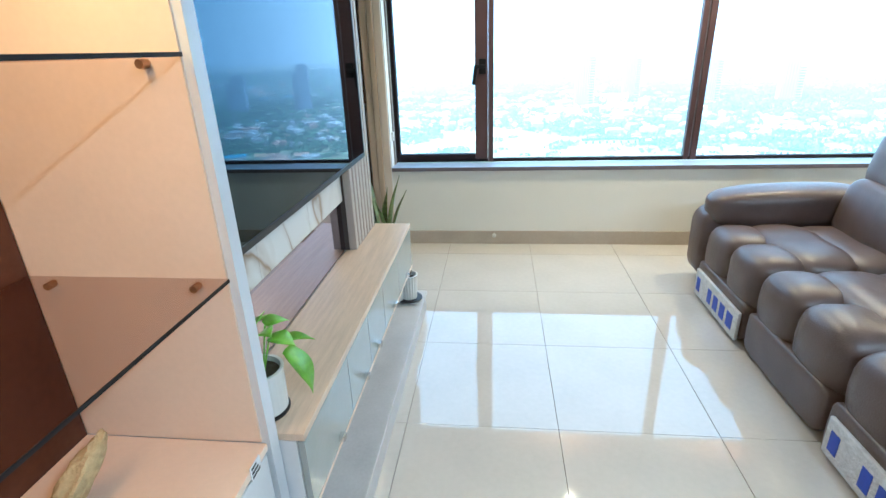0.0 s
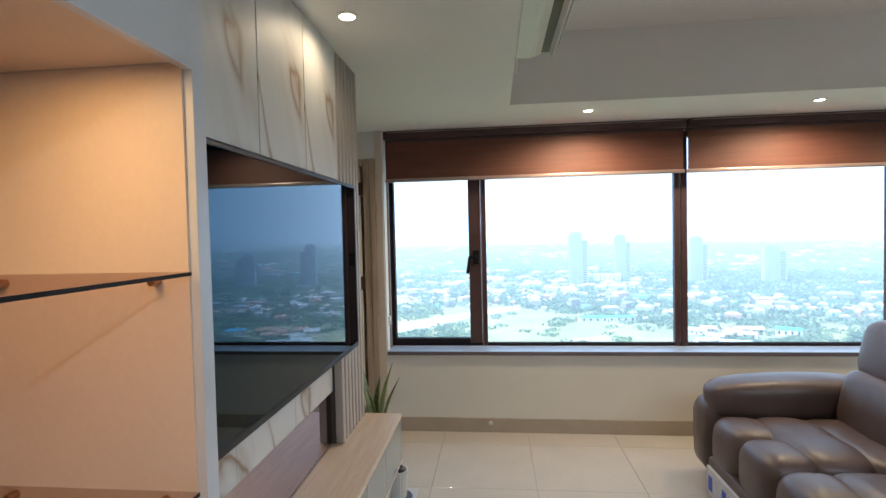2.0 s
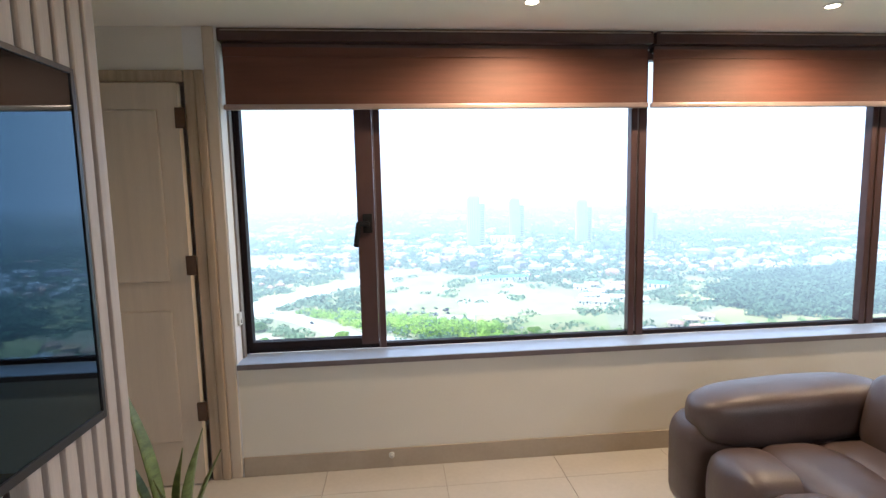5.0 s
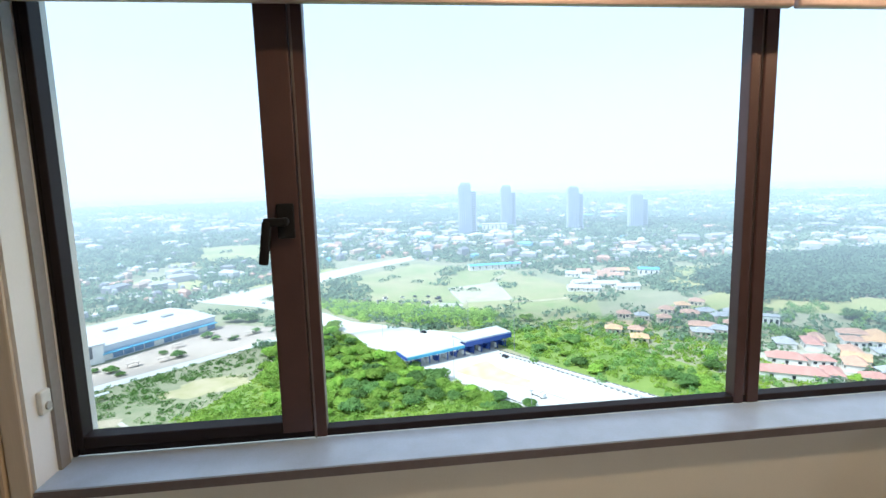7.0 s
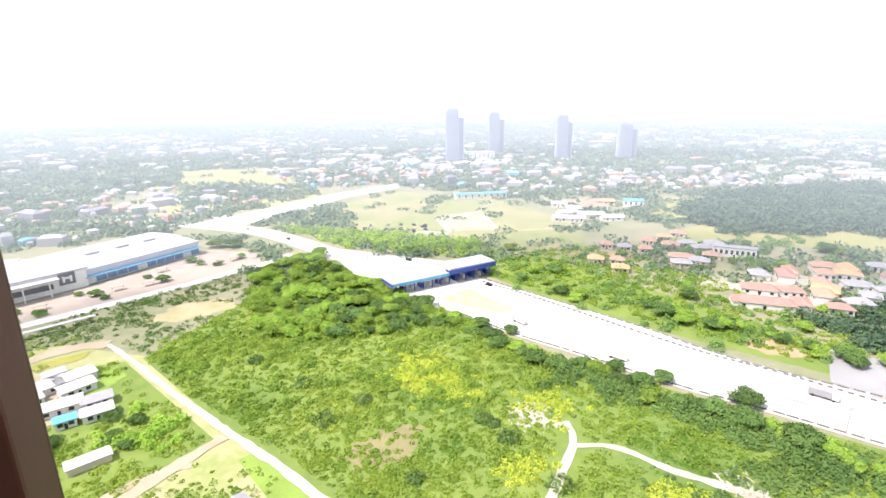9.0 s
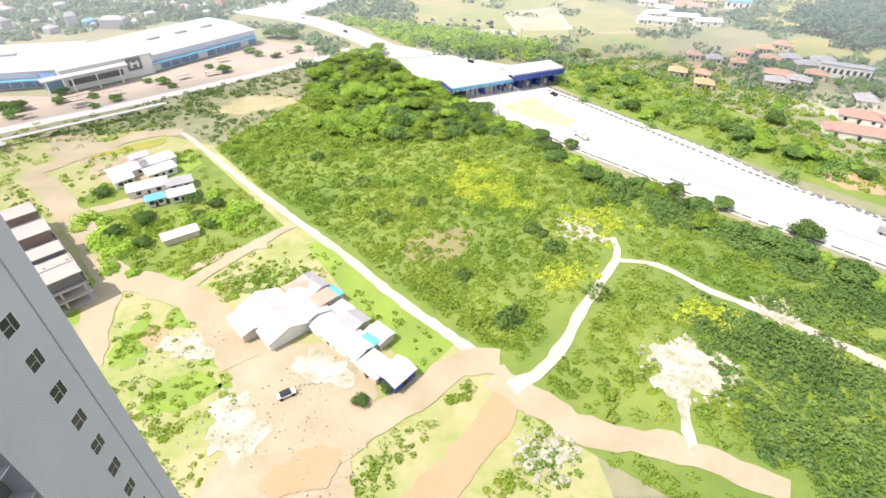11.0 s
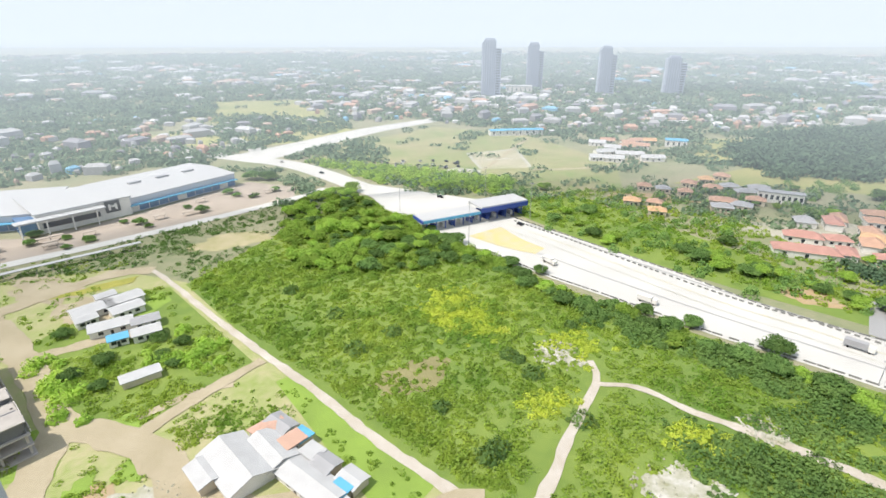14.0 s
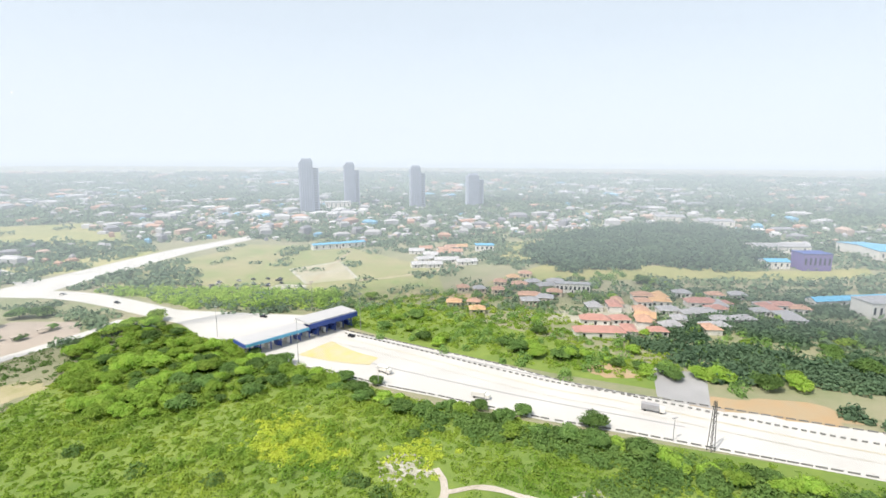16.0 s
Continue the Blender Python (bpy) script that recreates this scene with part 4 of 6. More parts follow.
strip("road_field_lane", [(60, 400), (85, 450), (130, 540)], 3, 4, DIRT, 0.14, 0.2)

# highway lines: median, guard rails, lane marks, yellow rumble area
HWY = [(62, 278), (86, 246), (114, 205), (136, 175), (155, 155), (182, 122), (214, 86), (262, 42)]


def barrier(name, pts, length, gap, w, h, m, label):
    """Low blocks at even steps along a road."""
    bm, run = bmesh.new(), smooth_line(pts, length + gap)
    for a, b in zip(run, run[1:]):
        d = (b - a).normalized()
        n = Vector((-d.y, d.x)) * w / 2
        e = a + d * length
        lo = [bm.verts.new((p.x, p.y, GZ + 0.13)) for p in (a + n, a - n, e - n, e + n)]
        hi = [bm.verts.new((p.x, p.y, GZ + h)) for p in (a + n * 0.5, a - n * 0.5, e - n * 0.5, e + n * 0.5)]
        bm.faces.new(hi)
        for i in range(4):
            bm.faces.new((lo[i], lo[(i + 1) % 4], hi[(i + 1) % 4], hi[i]))
    return tagged(part(name, bm, m), label, "barrier", kind="stuff")


barrier("median_barrier", HWY, 1.7, 1.3, 0.5, 0.8, GREYRAIL, "dark dashed barrier blocks along highway median")
NEAR_EDGE = [(38, 236), (61, 206), (81, 185), (111, 152), (132, 133), (160, 105), (191, 75), (240, 28)]
barrier("guard_rail", NEAR_EDGE, 3.4, 0.7, 0.35, 0.7, GREYRAIL, "grey guard rail along the highway edge")
barrier("guard_rail", [(63, 284), (98, 237), (123, 203), (146, 167), (185, 128), (223, 91), (270, 48)], 3.4, 0.9, 0.3, 0.7, GREYRAIL, "grey guard rail along the far highway edge")
for k, off in enumerate((-14.0, -7.0)):
    strip("road_lane_line", HWY, 0.35, 0.35, YELLOW if k else CHALK, 0.22 + 0.004 * k, off=off)
strip("road_yellow_bay", [(42, 262), (54, 244), (66, 232)], 24, 8, YELLOW, 0.21, 0.0, step=4)
strip("road_wear", [(52, 246), (80, 210), (116, 168), (158, 124)], 0.9, 0.9, ASPHALT, 0.19, 0.1)
strip("road_wear_far", [(70, 272), (96, 234), (124, 196), (150, 164), (184, 127)], 1.0, 1.0, ASPHALT, 0.19, 0.1)


# ---- leaf clouds ----
def cloud(centres, radii, cards, size, flat=0.8, up=0.7):
    """Verts and faces of leaf tufts over domes: centres (n, 3), radii (n, 3)."""
    n = len(centres)
    d = rng.normal(size=(n, cards, 3))
    d[..., 2] = np.abs(d[..., 2]) * flat
    d /= np.linalg.norm(d, axis=-1, keepdims=True)
    lump = 1 + 0.22 * np.sin(d[..., 0] * 5 + rng.uniform(0, 6, (n, 1))) * np.cos(d[..., 1] * 4 + rng.uniform(0, 6, (n, 1)))
    p = centres[:, None] + d * radii[:, None] * (lump * rng.uniform(0.72, 1.06, (n, cards)))[..., None]
    u = np.cross(d + rng.normal(scale=0.45, size=d.shape), rng.normal(size=d.shape))
    u /= np.linalg.norm(u, axis=-1, keepdims=True) + 1e-9
    nn = d + rng.normal(scale=0.30, size=d.shape)
    nn[..., 2] += up
    v = np.cross(nn, u)
    v /= np.linalg.norm(v, axis=-1, keepdims=True) + 1e-9
    s = np.broadcast_to(size, n)[:, None, None] * rng.uniform(0.6, 1.3, (n, cards, 1))
    quad = np.stack([p - u * s, p - v * s * 0.7, p + u * s, p + v * s * 0.7], axis=2).reshape(-1, 3)
    return quad


def quads_object(name, quads, m, parent=None):
    me = bpy.data.meshes.new(name)
    k = len(quads) // 4
    me.vertices.add(len(quads))
    me.vertices.foreach_set("co", quads.astype(np.float32).ravel())
    me.loops.add(len(quads))
    me.loops.foreach_set("vertex_index", np.arange(len(quads), dtype=np.int32))
    me.polygons.add(k)
    me.polygons.foreach_set("loop_start", np.arange(0, 4 * k, 4, dtype=np.int32))
    me.update(calc_edges=True)
    me.materials.append(m)
    ob = new(name, me)
    ob.parent = parent
    return ob


def inside(poly, x, y):
    r = np.zeros(len(x), bool)
    for (x0, y0), (x1, y1) in zip(poly, poly[1:] + poly[:1]):
        c = (y0 > y) != (y1 > y)
        r ^= c & (x < (x1 - x0) * (y - y0) / (y1 - y0 + 1e-9) + x0)
    return r


def near_line(pts, x, y):
    d = np.full(len(x), 1e9)
    for (x0, y0), (x1, y1) in zip(pts, pts[1:]):
        t = np.clip(((x - x0) * (x1 - x0) + (y - y0) * (y1 - y0)) / ((x1 - x0) ** 2 + (y1 - y0) ** 2), 0, 1)
        d = np.minimum(d, np.hypot(x - x0 - t * (x1 - x0), y - y0 - t * (y1 - y0)))
    return d


TRACKS = [([(-121, 222), (-105, 206), (-84, 183), (-61, 159), (-28, 126), (7, 90), (17, 80)], 4.0),
          ([(18, 76), (34, 91), (43, 105), (58, 127), (60, 138)], 3.8), ([(57, 126), (70, 123), (82, 111), (109, 88), (135, 62)], 3.2),
          ([(14, 80), (31, 66), (43, 62), (56, 59), (72, 50)], 5.0), ([(16, 84), (7, 84), (-6, 73), (-19, 64), (-30, 55)], 5.5),
          ([(18, 78), (14, 68), (6, 58), (-4, 46)], 7.5), ([(-138, 219), (-157, 195), (-165, 182), (-147, 166), (-118, 137), (-100, 118), (-72, 108), (-60, 97), (-50, 84)], 5.5),
          ([(-100, 117), (-95, 97), (-88, 82)], 5.5), ([(-51, 146), (-66, 128), (-78, 108)], 3.4), ([(56, 58), (60, 76)], 2.5),
          ([(34, 308), (50, 262), (79, 222), (101, 195), (128, 159), (148, 138), (172, 116), (207, 82), (270, 18)], 23), ([(-20, 340), (-93, 426), (-154, 463)], 15),
          ([(-150, 452), (-109, 509), (-48, 594), (14, 655)], 22), ([(-131, 152), (-100, 168)], 4.5), ([(-121, 222), (-138, 219)], 5)]
YARDS = [[(-66, 104), (-36, 118), (-6, 86), (-6, 76), (-14, 72), (-20, 64), (-14, 40), (-52, 40), (-44, 66), (-56, 88)],
         [(-345, 262), (-222, 216), (-196, 232), (-78, 333), (-83, 362), (-122, 400), (-180, 425), (-260, 400), (-350, 340)],
         [(-40, 372), (46, 322), (70, 300), (30, 240), (-16, 306)], [(190, 171), (208, 155), (181, 131), (168, 147)],
         [(-138, 184), (-118, 202), (-92, 174), (-88, 160), (-104, 154), (-120, 162)], [(-94, 136), (-82, 144), (-79, 138), (-90, 131)]]


def sow(n, x0, x1, y0, y1, poly=None, tracks=True):
    """Random places in a rectangle, clear of tracks and yards."""
    x, y = rng.uniform(x0, x1, n), rng.uniform(y0, y1, n)
    ok = np.ones(n, bool)
    if poly:
        ok &= inside(poly, x, y)
    if tracks:
        for pts, w in TRACKS:
            ok &= near_line(pts, x, y) > w * rng.uniform(0.85, 1.3, n)
        for q in YARDS:
            ok &= ~inside(q, x, y)
    return x[ok], y[ok]


def scrub(name, x, y, r, h, cards, size, m, label):
    c = np.stack([x, y, np.full(len(x), GZ)], 1)
    ob = quads_object(name, cloud(c, np.stack([r, r, h], 1), cards, size), m)
    return tagged(ob, label, "plants", kind="stuff")


def lumps(x, y, k, seed):
    """A broad uneven field from 0 to 1, for density."""
    g = np.random.default_rng(seed)
    v = np.zeros(len(x))
    for f in (1, 2.3, 4.7):
        a = g.uniform(0, 6.3, 4)
        v += (np.sin(x * k * f * math.cos(a[0]) + y * k * f * math.sin(a[0]) + a[1]) * np.sin(x * k * f * math.sin(a[2]) - y * k * f * math.cos(a[2]) + a[3])) / f
    return np.clip(0.5 + v * 0.45, 0, 1)


# meadow scrub between the tracks and the highway
x, y = sow(38000, -110, 210, 20, 345, FIELD)
keep = (np.hypot((x - 0) / 15, (y - 134) / 9) > rng.uniform(0.1, 1.1, len(x))) & (rng.uniform(0, 1, len(x)) < 0.30 + 0.75 * lumps(x, y, 0.08, 3))
keep &= np.hypot((x - 64) / 13, (y - 82) / 9) > 1
x, y = x[keep], y[keep]
d = lumps(x, y, 0.05, 5)
r = 0.6 + 1.9 * d * rng.uniform(0.4, 1.2, len(x))
scrub("meadow_scrub", x, y, r, r * rng.uniform(0.3, 0.65, len(x)), 20, 0.44, LEAF, "bright green tangled scrub covering open meadow")
x, y = sow(6000, -90, 150, 40, 320, FIELD)
keep = rng.uniform(0, 1, len(x)) < 0.8 * lumps(x, y, 0.09, 8) ** 2
x, y = x[keep], y[keep]
r = 0.9 + 3.3 * lumps(x, y, 0.06, 61) ** 1.5 * rng.uniform(0.5, 1.1, len(x))
scrub("meadow_bushes", x, y, r, r * 0.85, 70, 0.42, LEAF4, "mid green rounded bushes scattered in meadow")
LEFTFIELD = [(-128, 200), (-106, 204), (-52, 143), (-76, 110), (-98, 120), (-136, 158)]
x, y = sow(2600, -140, -40, 100, 210, LEFTFIELD)
keep = rng.uniform(0, 1, len(x)) < lumps(x, y, 0.07, 4)
r = rng.uniform(0.6, 2.2, keep.sum())
scrub("lane_scrub", x[keep], y[keep], r, r * 0.8, 36, 0.38, LEAF, "green scrub between dirt lanes")
x, y = sow(7000, -110, 30, 35, 135)
keep = rng.uniform(0, 1, len(x)) < lumps(x, y, 0.13, 12) ** 1.3
r = rng.uniform(0.4, 1.7, keep.sum())
scrub("yard_scrub", x[keep], y[keep], r, r * 0.7, 26, 0.32, LEAF, "patchy green scrub round yard and dirt lanes")
x, y = sow(1100, 70, 150, 40, 110)
r = 0.7 + 3.4 * lumps(x, y, 0.11, 52) ** 1.6 * rng.uniform(0.5, 1.1, len(x))
scrub("south_bushes", x, y, r, r * 0.9, 50, 0.42, LEAF2, "dense dark green bushes below chalk clearing")
x, y = sow(900, -6, 22, 62, 92)
keep = near_line([(4, 78), (14, 88)], x, y) < 6
r = rng.uniform(0.6, 1.5, keep.sum())
scrub("island_scrub", x[keep], y[keep], r, r * 0.7, 30, 0.3, LEAF, "green scrub on island between tracks")
BACKFIELD = [(-200, 214), (-140, 222), (-100, 208), (-62, 292), (-34, 345), (-72, 330), (-150, 264)]
x, y = sow(2600, -205, -30, 200, 350, BACKFIELD)
keep = (rng.uniform(0, 1, len(x)) < lumps(x, y, 0.06, 31) * 1.2) & (np.hypot((x + 96) / 24, (y - 258) / 13) > 0.9)
r = rng.uniform(0.7, 2.6, keep.sum())
scrub("hedge_scrub", x[keep], y[keep], r, r * 0.8, 34, 0.42, LEAF2, "green hedge and scrub below the car park")
x, y = sow(2600, -240, -135, 110, 235)
keep = rng.uniform(0, 1, len(x)) < lumps(x, y, 0.07, 15) ** 1.3
r = rng.uniform(0.5, 2.0, keep.sum())
scrub("lane_weeds", x[keep], y[keep], r, r * 0.7, 26, 0.36, LEAF, "patchy green weeds beside dirt lane")
# big round bushes of the compound
big = rng.choice(8, 46)
bx = np.array([-121, -112, -104, -84, -86, -76, -70, -98])[big] + rng.normal(0, 3.2, 46)
by = np.array([147, 138, 130, 150, 166, 154, 148, 124])[big] + rng.normal(0, 3.2, 46)
r = rng.uniform(1.8, 3.6, 46)
scrub("compound_bushes", bx, by, r, r * 0.95, 260, 0.42, LEAF4, "round mid green bushes between dirt lanes")
# stones and litter on yards and clearings
def stones(name, spots, n, s0, s1, m, label):
    P = []
    for cx, cy, r_ in spots:
        a = rng.uniform(0, 6.3, n)
        q = r_ * np.sqrt(rng.uniform(0, 1, n))
        P.append(np.stack([cx + q * np.cos(a), cy + q * np.sin(a)], 1))
    P = np.concatenate(P)
    bm = bmesh.new()
    for px, py in P:
        s_ = random.uniform(s0, s1)
        top = bm.verts.new((px + random.uniform(-0.2, 0.2) * s_, py, GZ + 0.3 + s_ * 0.7))
        k_ = random.randrange(4, 7)
        ph = random.uniform(0, 6)
        ring = [bm.verts.new((px + s_ * random.uniform(0.6, 1.1) * math.cos(ph + 6.283 * i / k_), py + s_ * random.uniform(0.6, 1.1) * math.sin(ph + 6.283 * i / k_), GZ + 0.1)) for i in range(k_)]
        for i in range(k_):
            bm.faces.new((ring[i], ring[(i + 1) % k_], top))
    return tagged(part(name, bm, m), label, "rubble", kind="stuff")


stones("yard_rubble", ((-48, 62, 12), (-29, 80, 8), (-64, 90, 8), (-24, 58, 9), (-38, 70, 12), (-74, 78, 12)), 55, 0.15, 0.5, CHALK, "pale rubble and litter strewn over dirt yard")
stones("clearing_rubble", ((64, 82, 13), (24, 59, 7), (98, 103, 6), (50, 142, 9)), 110, 0.25, 0.9, CHALK, "white rubble heaped in meadow clearings")


# ---- trees ----
def tree_kind(h, r, cards, size, m, lobes):
    """A tree with a tapered forked trunk and an uneven crown, standing at the origin."""
    ob = thing("tree", 0, 0, GZ, "leafy green tree with spreading crown on grass", "tree", "trees along the highway")
    bm = tube((0, 0, 0), (0, 0, h * 0.5), 0.05 * h * 0.5, 7, 0.03 * h * 0.5)
    for k in range(4):
        a = k * 1.6 + random.uniform(0, 1)
        tube((0, 0, h * 0.38), (math.cos(a) * r * 0.5, math.sin(a) * r * 0.5, h * 0.68), 0.018 * h * 0.5, 5, 0.008 * h * 0.5, bm=bm)
    part("trunk", bm, BARK, ob)
    c, rr = [], []
    for k in range(lobes):
        a, q = rng.uniform(0, 6.3), r * math.sqrt(rng.uniform(0, 0.5))
        c.append((math.cos(a) * q, math.sin(a) * q, h * rng.uniform(0.28, 0.62)))
        rr.append((r * rng.uniform(0.42, 0.66), r * rng.uniform(0.42, 0.66), h * rng.uniform(0.22, 0.34)))
    quads_object("crown", cloud(np.array(c), np.array(rr), cards // lobes, size, 1.0, 0.65), m, ob)
    return ob


KINDS = [tree_kind(6.8, 5.6, 1900, 0.50, LEAF4, 11), tree_kind(6.0, 4.8, 1500, 0.46, LEAF4, 9), tree_kind(6.2, 5.2, 1600, 0.46, LEAF2, 9), tree_kind(8.2, 6.4, 2400, 0.54, LEAF2, 14)]
proto = list(KINDS)


def plant(x, y, k=None, s=1.0, label="", group=""):
    src = KINDS[random.randrange(4) if k is None else k]
    ob = copy_thing(src, pose(x, y, GZ, 0, 0, random.uniform(0, 360)))
    ob.scale = (s, s, s * random.uniform(0.9, 1.1))
    return tagged(ob, label, group=group)


# dense grove before the toll plaza
GROVE = [(-70, 262), (-76, 300), (-62, 342), (-40, 348), (-21, 297), (4, 274), (30, 238), (28, 220), (-8, 212), (-36, 212), (-56, 224), (-62, 240)]
gx, gy = rng.uniform(-95, 35, 1500), rng.uniform(205, 348, 1500)
ok = inside(GROVE, gx, gy)
done = []
for px, py in zip(gx[ok], gy[ok]):
    if all((px - a) ** 2 + (py - b) ** 2 > 44 for a, b in done) and len(done) < 120:
        done.append((px, py))
        plant(px, py, (0, 1, 1, 0, 2)[random.randrange(5)], random.uniform(0.5, 1.2), "dense leafy tree in a green grove", "trees of the grove")
# younger trees round the grove, thinning into the meadow
gx, gy = sow(330, -95, 60, 150, 300, FIELD)
r = rng.uniform(1.2, 3.6, len(gx))
scrub("young_trees", gx, gy, r, r * 1.15, 150, 0.42, LEAF4, "young light green trees thinning into meadow")
# yellow-green thickets
hx = np.concatenate([rng.normal(cx, sx, k) for cx, sx, k in ((16, 6, 190), (26, 6, 120), (77, 4, 40), (40, 4, 34), (58, 5, 46))])
hy = np.concatenate([rng.normal(cy, sy, k) for cy, sy, k in ((178, 7, 190), (165, 6, 120), (102, 3, 40), (118, 3, 34), (150, 5, 46))])
r = rng.uniform(0.9, 2.4, len(hx))
scrub("yellow_thicket", hx, hy, r, r * 0.6, 70, 0.4, LEAF5, "bright yellow-green thicket in open meadow")
# dark round bushes in the meadow
hx = np.array([33, 36, 22, 19, 84, 90, 103, 98, -7, 39, -30, 60, -52, -20, 8, 48, 112, 95, 88])
hy = np.array([143, 140, 101, 98, 87, 84, 89, 82, 160, 132, 175, 160, 196, 150, 118, 110, 100, 76, 92])
r = rng.uniform(2.2, 4.2, len(hx))
scrub("dark_bushes", hx, hy, r, r * 0.8, 300, 0.45, LEAF2, "broad dark green bushes standing in meadow")
# trees behind the far highway rail
for c in smooth_line([(136, 218), (152, 200), (164, 186), (180, 168), (196, 150), (216, 132)], 5.0):
    plant(c.x + random.uniform(-3, 9), c.y + random.uniform(-3, 9), (0, 2, 3)[random.randrange(3)], random.uniform(0.5, 1.0), "dark green tree between highway and houses", "garden trees")
# row along the near verge of the highway
for c in smooth_line([(32, 230), (54, 202), (74, 180), (102, 149), (124, 127), (150, 99), (182, 66)], 5.0):
    for k in range(1 + (len(done) + int(c.x)) % 2):
        plant(c.x + random.uniform(-7, 1), c.y + random.uniform(-8, 1), (0, 2, 3)[random.randrange(3)], random.uniform(0.35, 0.8), "dark green roadside tree beside the highway rail", "trees along the highway")
L_ = smooth_line([(72, 174), (98, 146), (118, 124), (145, 94), (174, 60)], 0.7)
vx = np.array([c.x for c in L_]) + rng.normal(-3, 3.5, len(L_))
vy = np.array([c.y for c in L_]) + rng.normal(-3, 3.5, len(L_))
r = rng.uniform(1.4, 3.0, len(vx))
scrub("verge_bushes", vx, vy, r, r * 1.2, 150, 0.42, LEAF2, "thick dark green bushes below the highway rail")
for px, py, s in ((126, 138, 0.75), (106, 157, 0.55), (92, 168, 0.5), (60, 207, 0.5), (48, 216, 0.6)):
    plant(px, py, 3, s, "tall round tree beside the highway rail", "trees along the highway")
# gardens beyond the highway
hx, hy = sow(900, 70, 330, 130, 345)
n = 0
for px, py in zip(hx, hy):
    if n < 36 and px * 0.75 + py > 285 and near_line([(200, 230), (285, 255)], np.array([px]), np.array([py]))[0] > 26:
        plant(px, py, None, random.uniform(0.5, 0.95), "green garden tree among low houses", "garden trees")
        n += 1
k_ = (hx * 0.75 + hy > 272) & (near_line([(200, 230), (285, 255)], hx, hy) > 24)
hx, hy = hx[k_][36:330], hy[k_][36:330]
r = rng.uniform(1.8, 4.0, len(hx))
scrub("garden_trees", hx, hy, r, r * 1.3, 120, 0.55, LEAF2, "dense green garden trees between village and highway")
for px, py, s in ((-118, 340, 0.7), (-142, 316, 0.6), (-168, 290, 0.6), (-186, 266, 0.6), (-200, 258, 0.8), (-212, 240, 1.0), (-224, 250, 0.8), (-236, 240, 1.0), (-178, 252, 0.6), (-150, 282, 0.6), (-120, 385, 1.6), (-126, 347, 0.9), (-108, 384, 1.5), (-205, 270, 1.0), (-215, 248, 1.3), (-106, 338, 0.8), (-130, 308, 1.0), (-158, 288, 0.9), (-172, 262, 0.8), (-95, 352, 0.8), (-128, 166, 0.8), (-86, 150, 0.7), (-80, 145, 0.6), (-110, 140, 0.8), (-98, 134, 0.7), (-104, 148, 0.9), (-92, 162, 0.8), (-82, 158, 0.7), (-12, 76, 0.5), (-18, 72, 0.5)):
    plant(px, py, 2, s * 0.8, "green tree beside car park and lanes", "trees by the car park")
for p in proto:
    p.matrix_basis = pose(random.uniform(230, 300), random.uniform(120, 170), GZ)

# woods and far greenery as one mass each
WOOD = [(268, 352), (300, 408), (290, 440), (410, 530), (640, 556), (650, 430), (520, 330), (448, 298), (376, 360)]
x, y = sow(5200, 255, 660, 290, 560, WOOD, False)
x, y = x + 14 * np.sin(y * 0.09) + rng.normal(0, 7, len(x)), y + 10 * np.sin(x * 0.07) + rng.normal(0, 6, len(y))
r = rng.uniform(4, 7, len(x))
scrub("far_wood", x, y, r, r * 1.9, 34, 1.5, LEAF6, "dense dark green wood beyond tan field")
TREES2 = [(-92, 445), (11, 405), (79, 366), (70, 330), (-24, 366)]
x, y = sow(1500, -100, 90, 320, 450, TREES2)
r = rng.uniform(2.5, 5, len(x))
scrub("plaza_wood", x, y, r, r * 1.2, 40, 0.9, LEAF4, "thick belt of green trees behind toll plaza")
x, y = sow(3600, 205, 400, 70, 215)
keep = (lumps(x, y, 0.05, 44) > 0.2) & (np.hypot((x - 205) / 40, (y - 118) / 16) > 1)
x, y = x[keep], y[keep]
r = rng.uniform(2, 4.5, len(x))
scrub("east_wood", x, y, r, r * 1.3, 34, 0.9, LEAF6, "thick dark green wood by the highway")
x, y = sow(2400, 62, 215, 120, 345, [(66, 290), (100, 246), (145, 190), (175, 160), (215, 170), (200, 260), (150, 345), (90, 330)])
r = rng.uniform(0.8, 2.6, len(x))
scrub("verge_scrub", x, y, r, r * 0.9, 24, 0.6, LEAF, "green scrub on the verge beyond the highway")
az, dist = rng.uniform(-1.05, 1.32, 20000), 330 * np.exp(rng.uniform(0, 2.35, 20000))
x, y = np.sin(az) * dist, np.cos(az) * dist
keep = rng.uniform(0, 1, len(x)) < 0.35 + 1.1 * lumps(x, y, 0.006, 21)
for pts, w in TRACKS[10:13]:
    keep &= near_line(pts, x, y) > w + 4
for q in YARDS[1:4]:
    keep &= ~inside(q, x, y)
keep &= ~inside([(196, 352), (262, 338), (440, 262), (520, 236), (560, 262), (452, 292), (290, 398)], x, y)
x, y, dist = x[keep], y[keep], dist[keep]
OPEN = [(-330, 900), (-150, 915), (-100, 690), (-60, 610), (-30, 520), (-20, 380), (120, 400), (190, 440), (170, 540), (60, 640), (-60, 690), (-300, 720), (-320, 560), (-170, 490)]
keep = (~inside(OPEN, x, y) & (rng.uniform(0, 1, len(x)) < np.clip(dist / 800, 0.4, 1))) | (rng.uniform(0, 1, len(x)) < 0.05)
x, y, dist = x[keep], y[keep], dist[keep]
keep = ~inside([(70, 335), (150, 300), (215, 345), (262, 400), (200, 450), (100, 480), (50, 400)], x, y) | (rng.uniform(0, 1, len(x)) < 0.12)
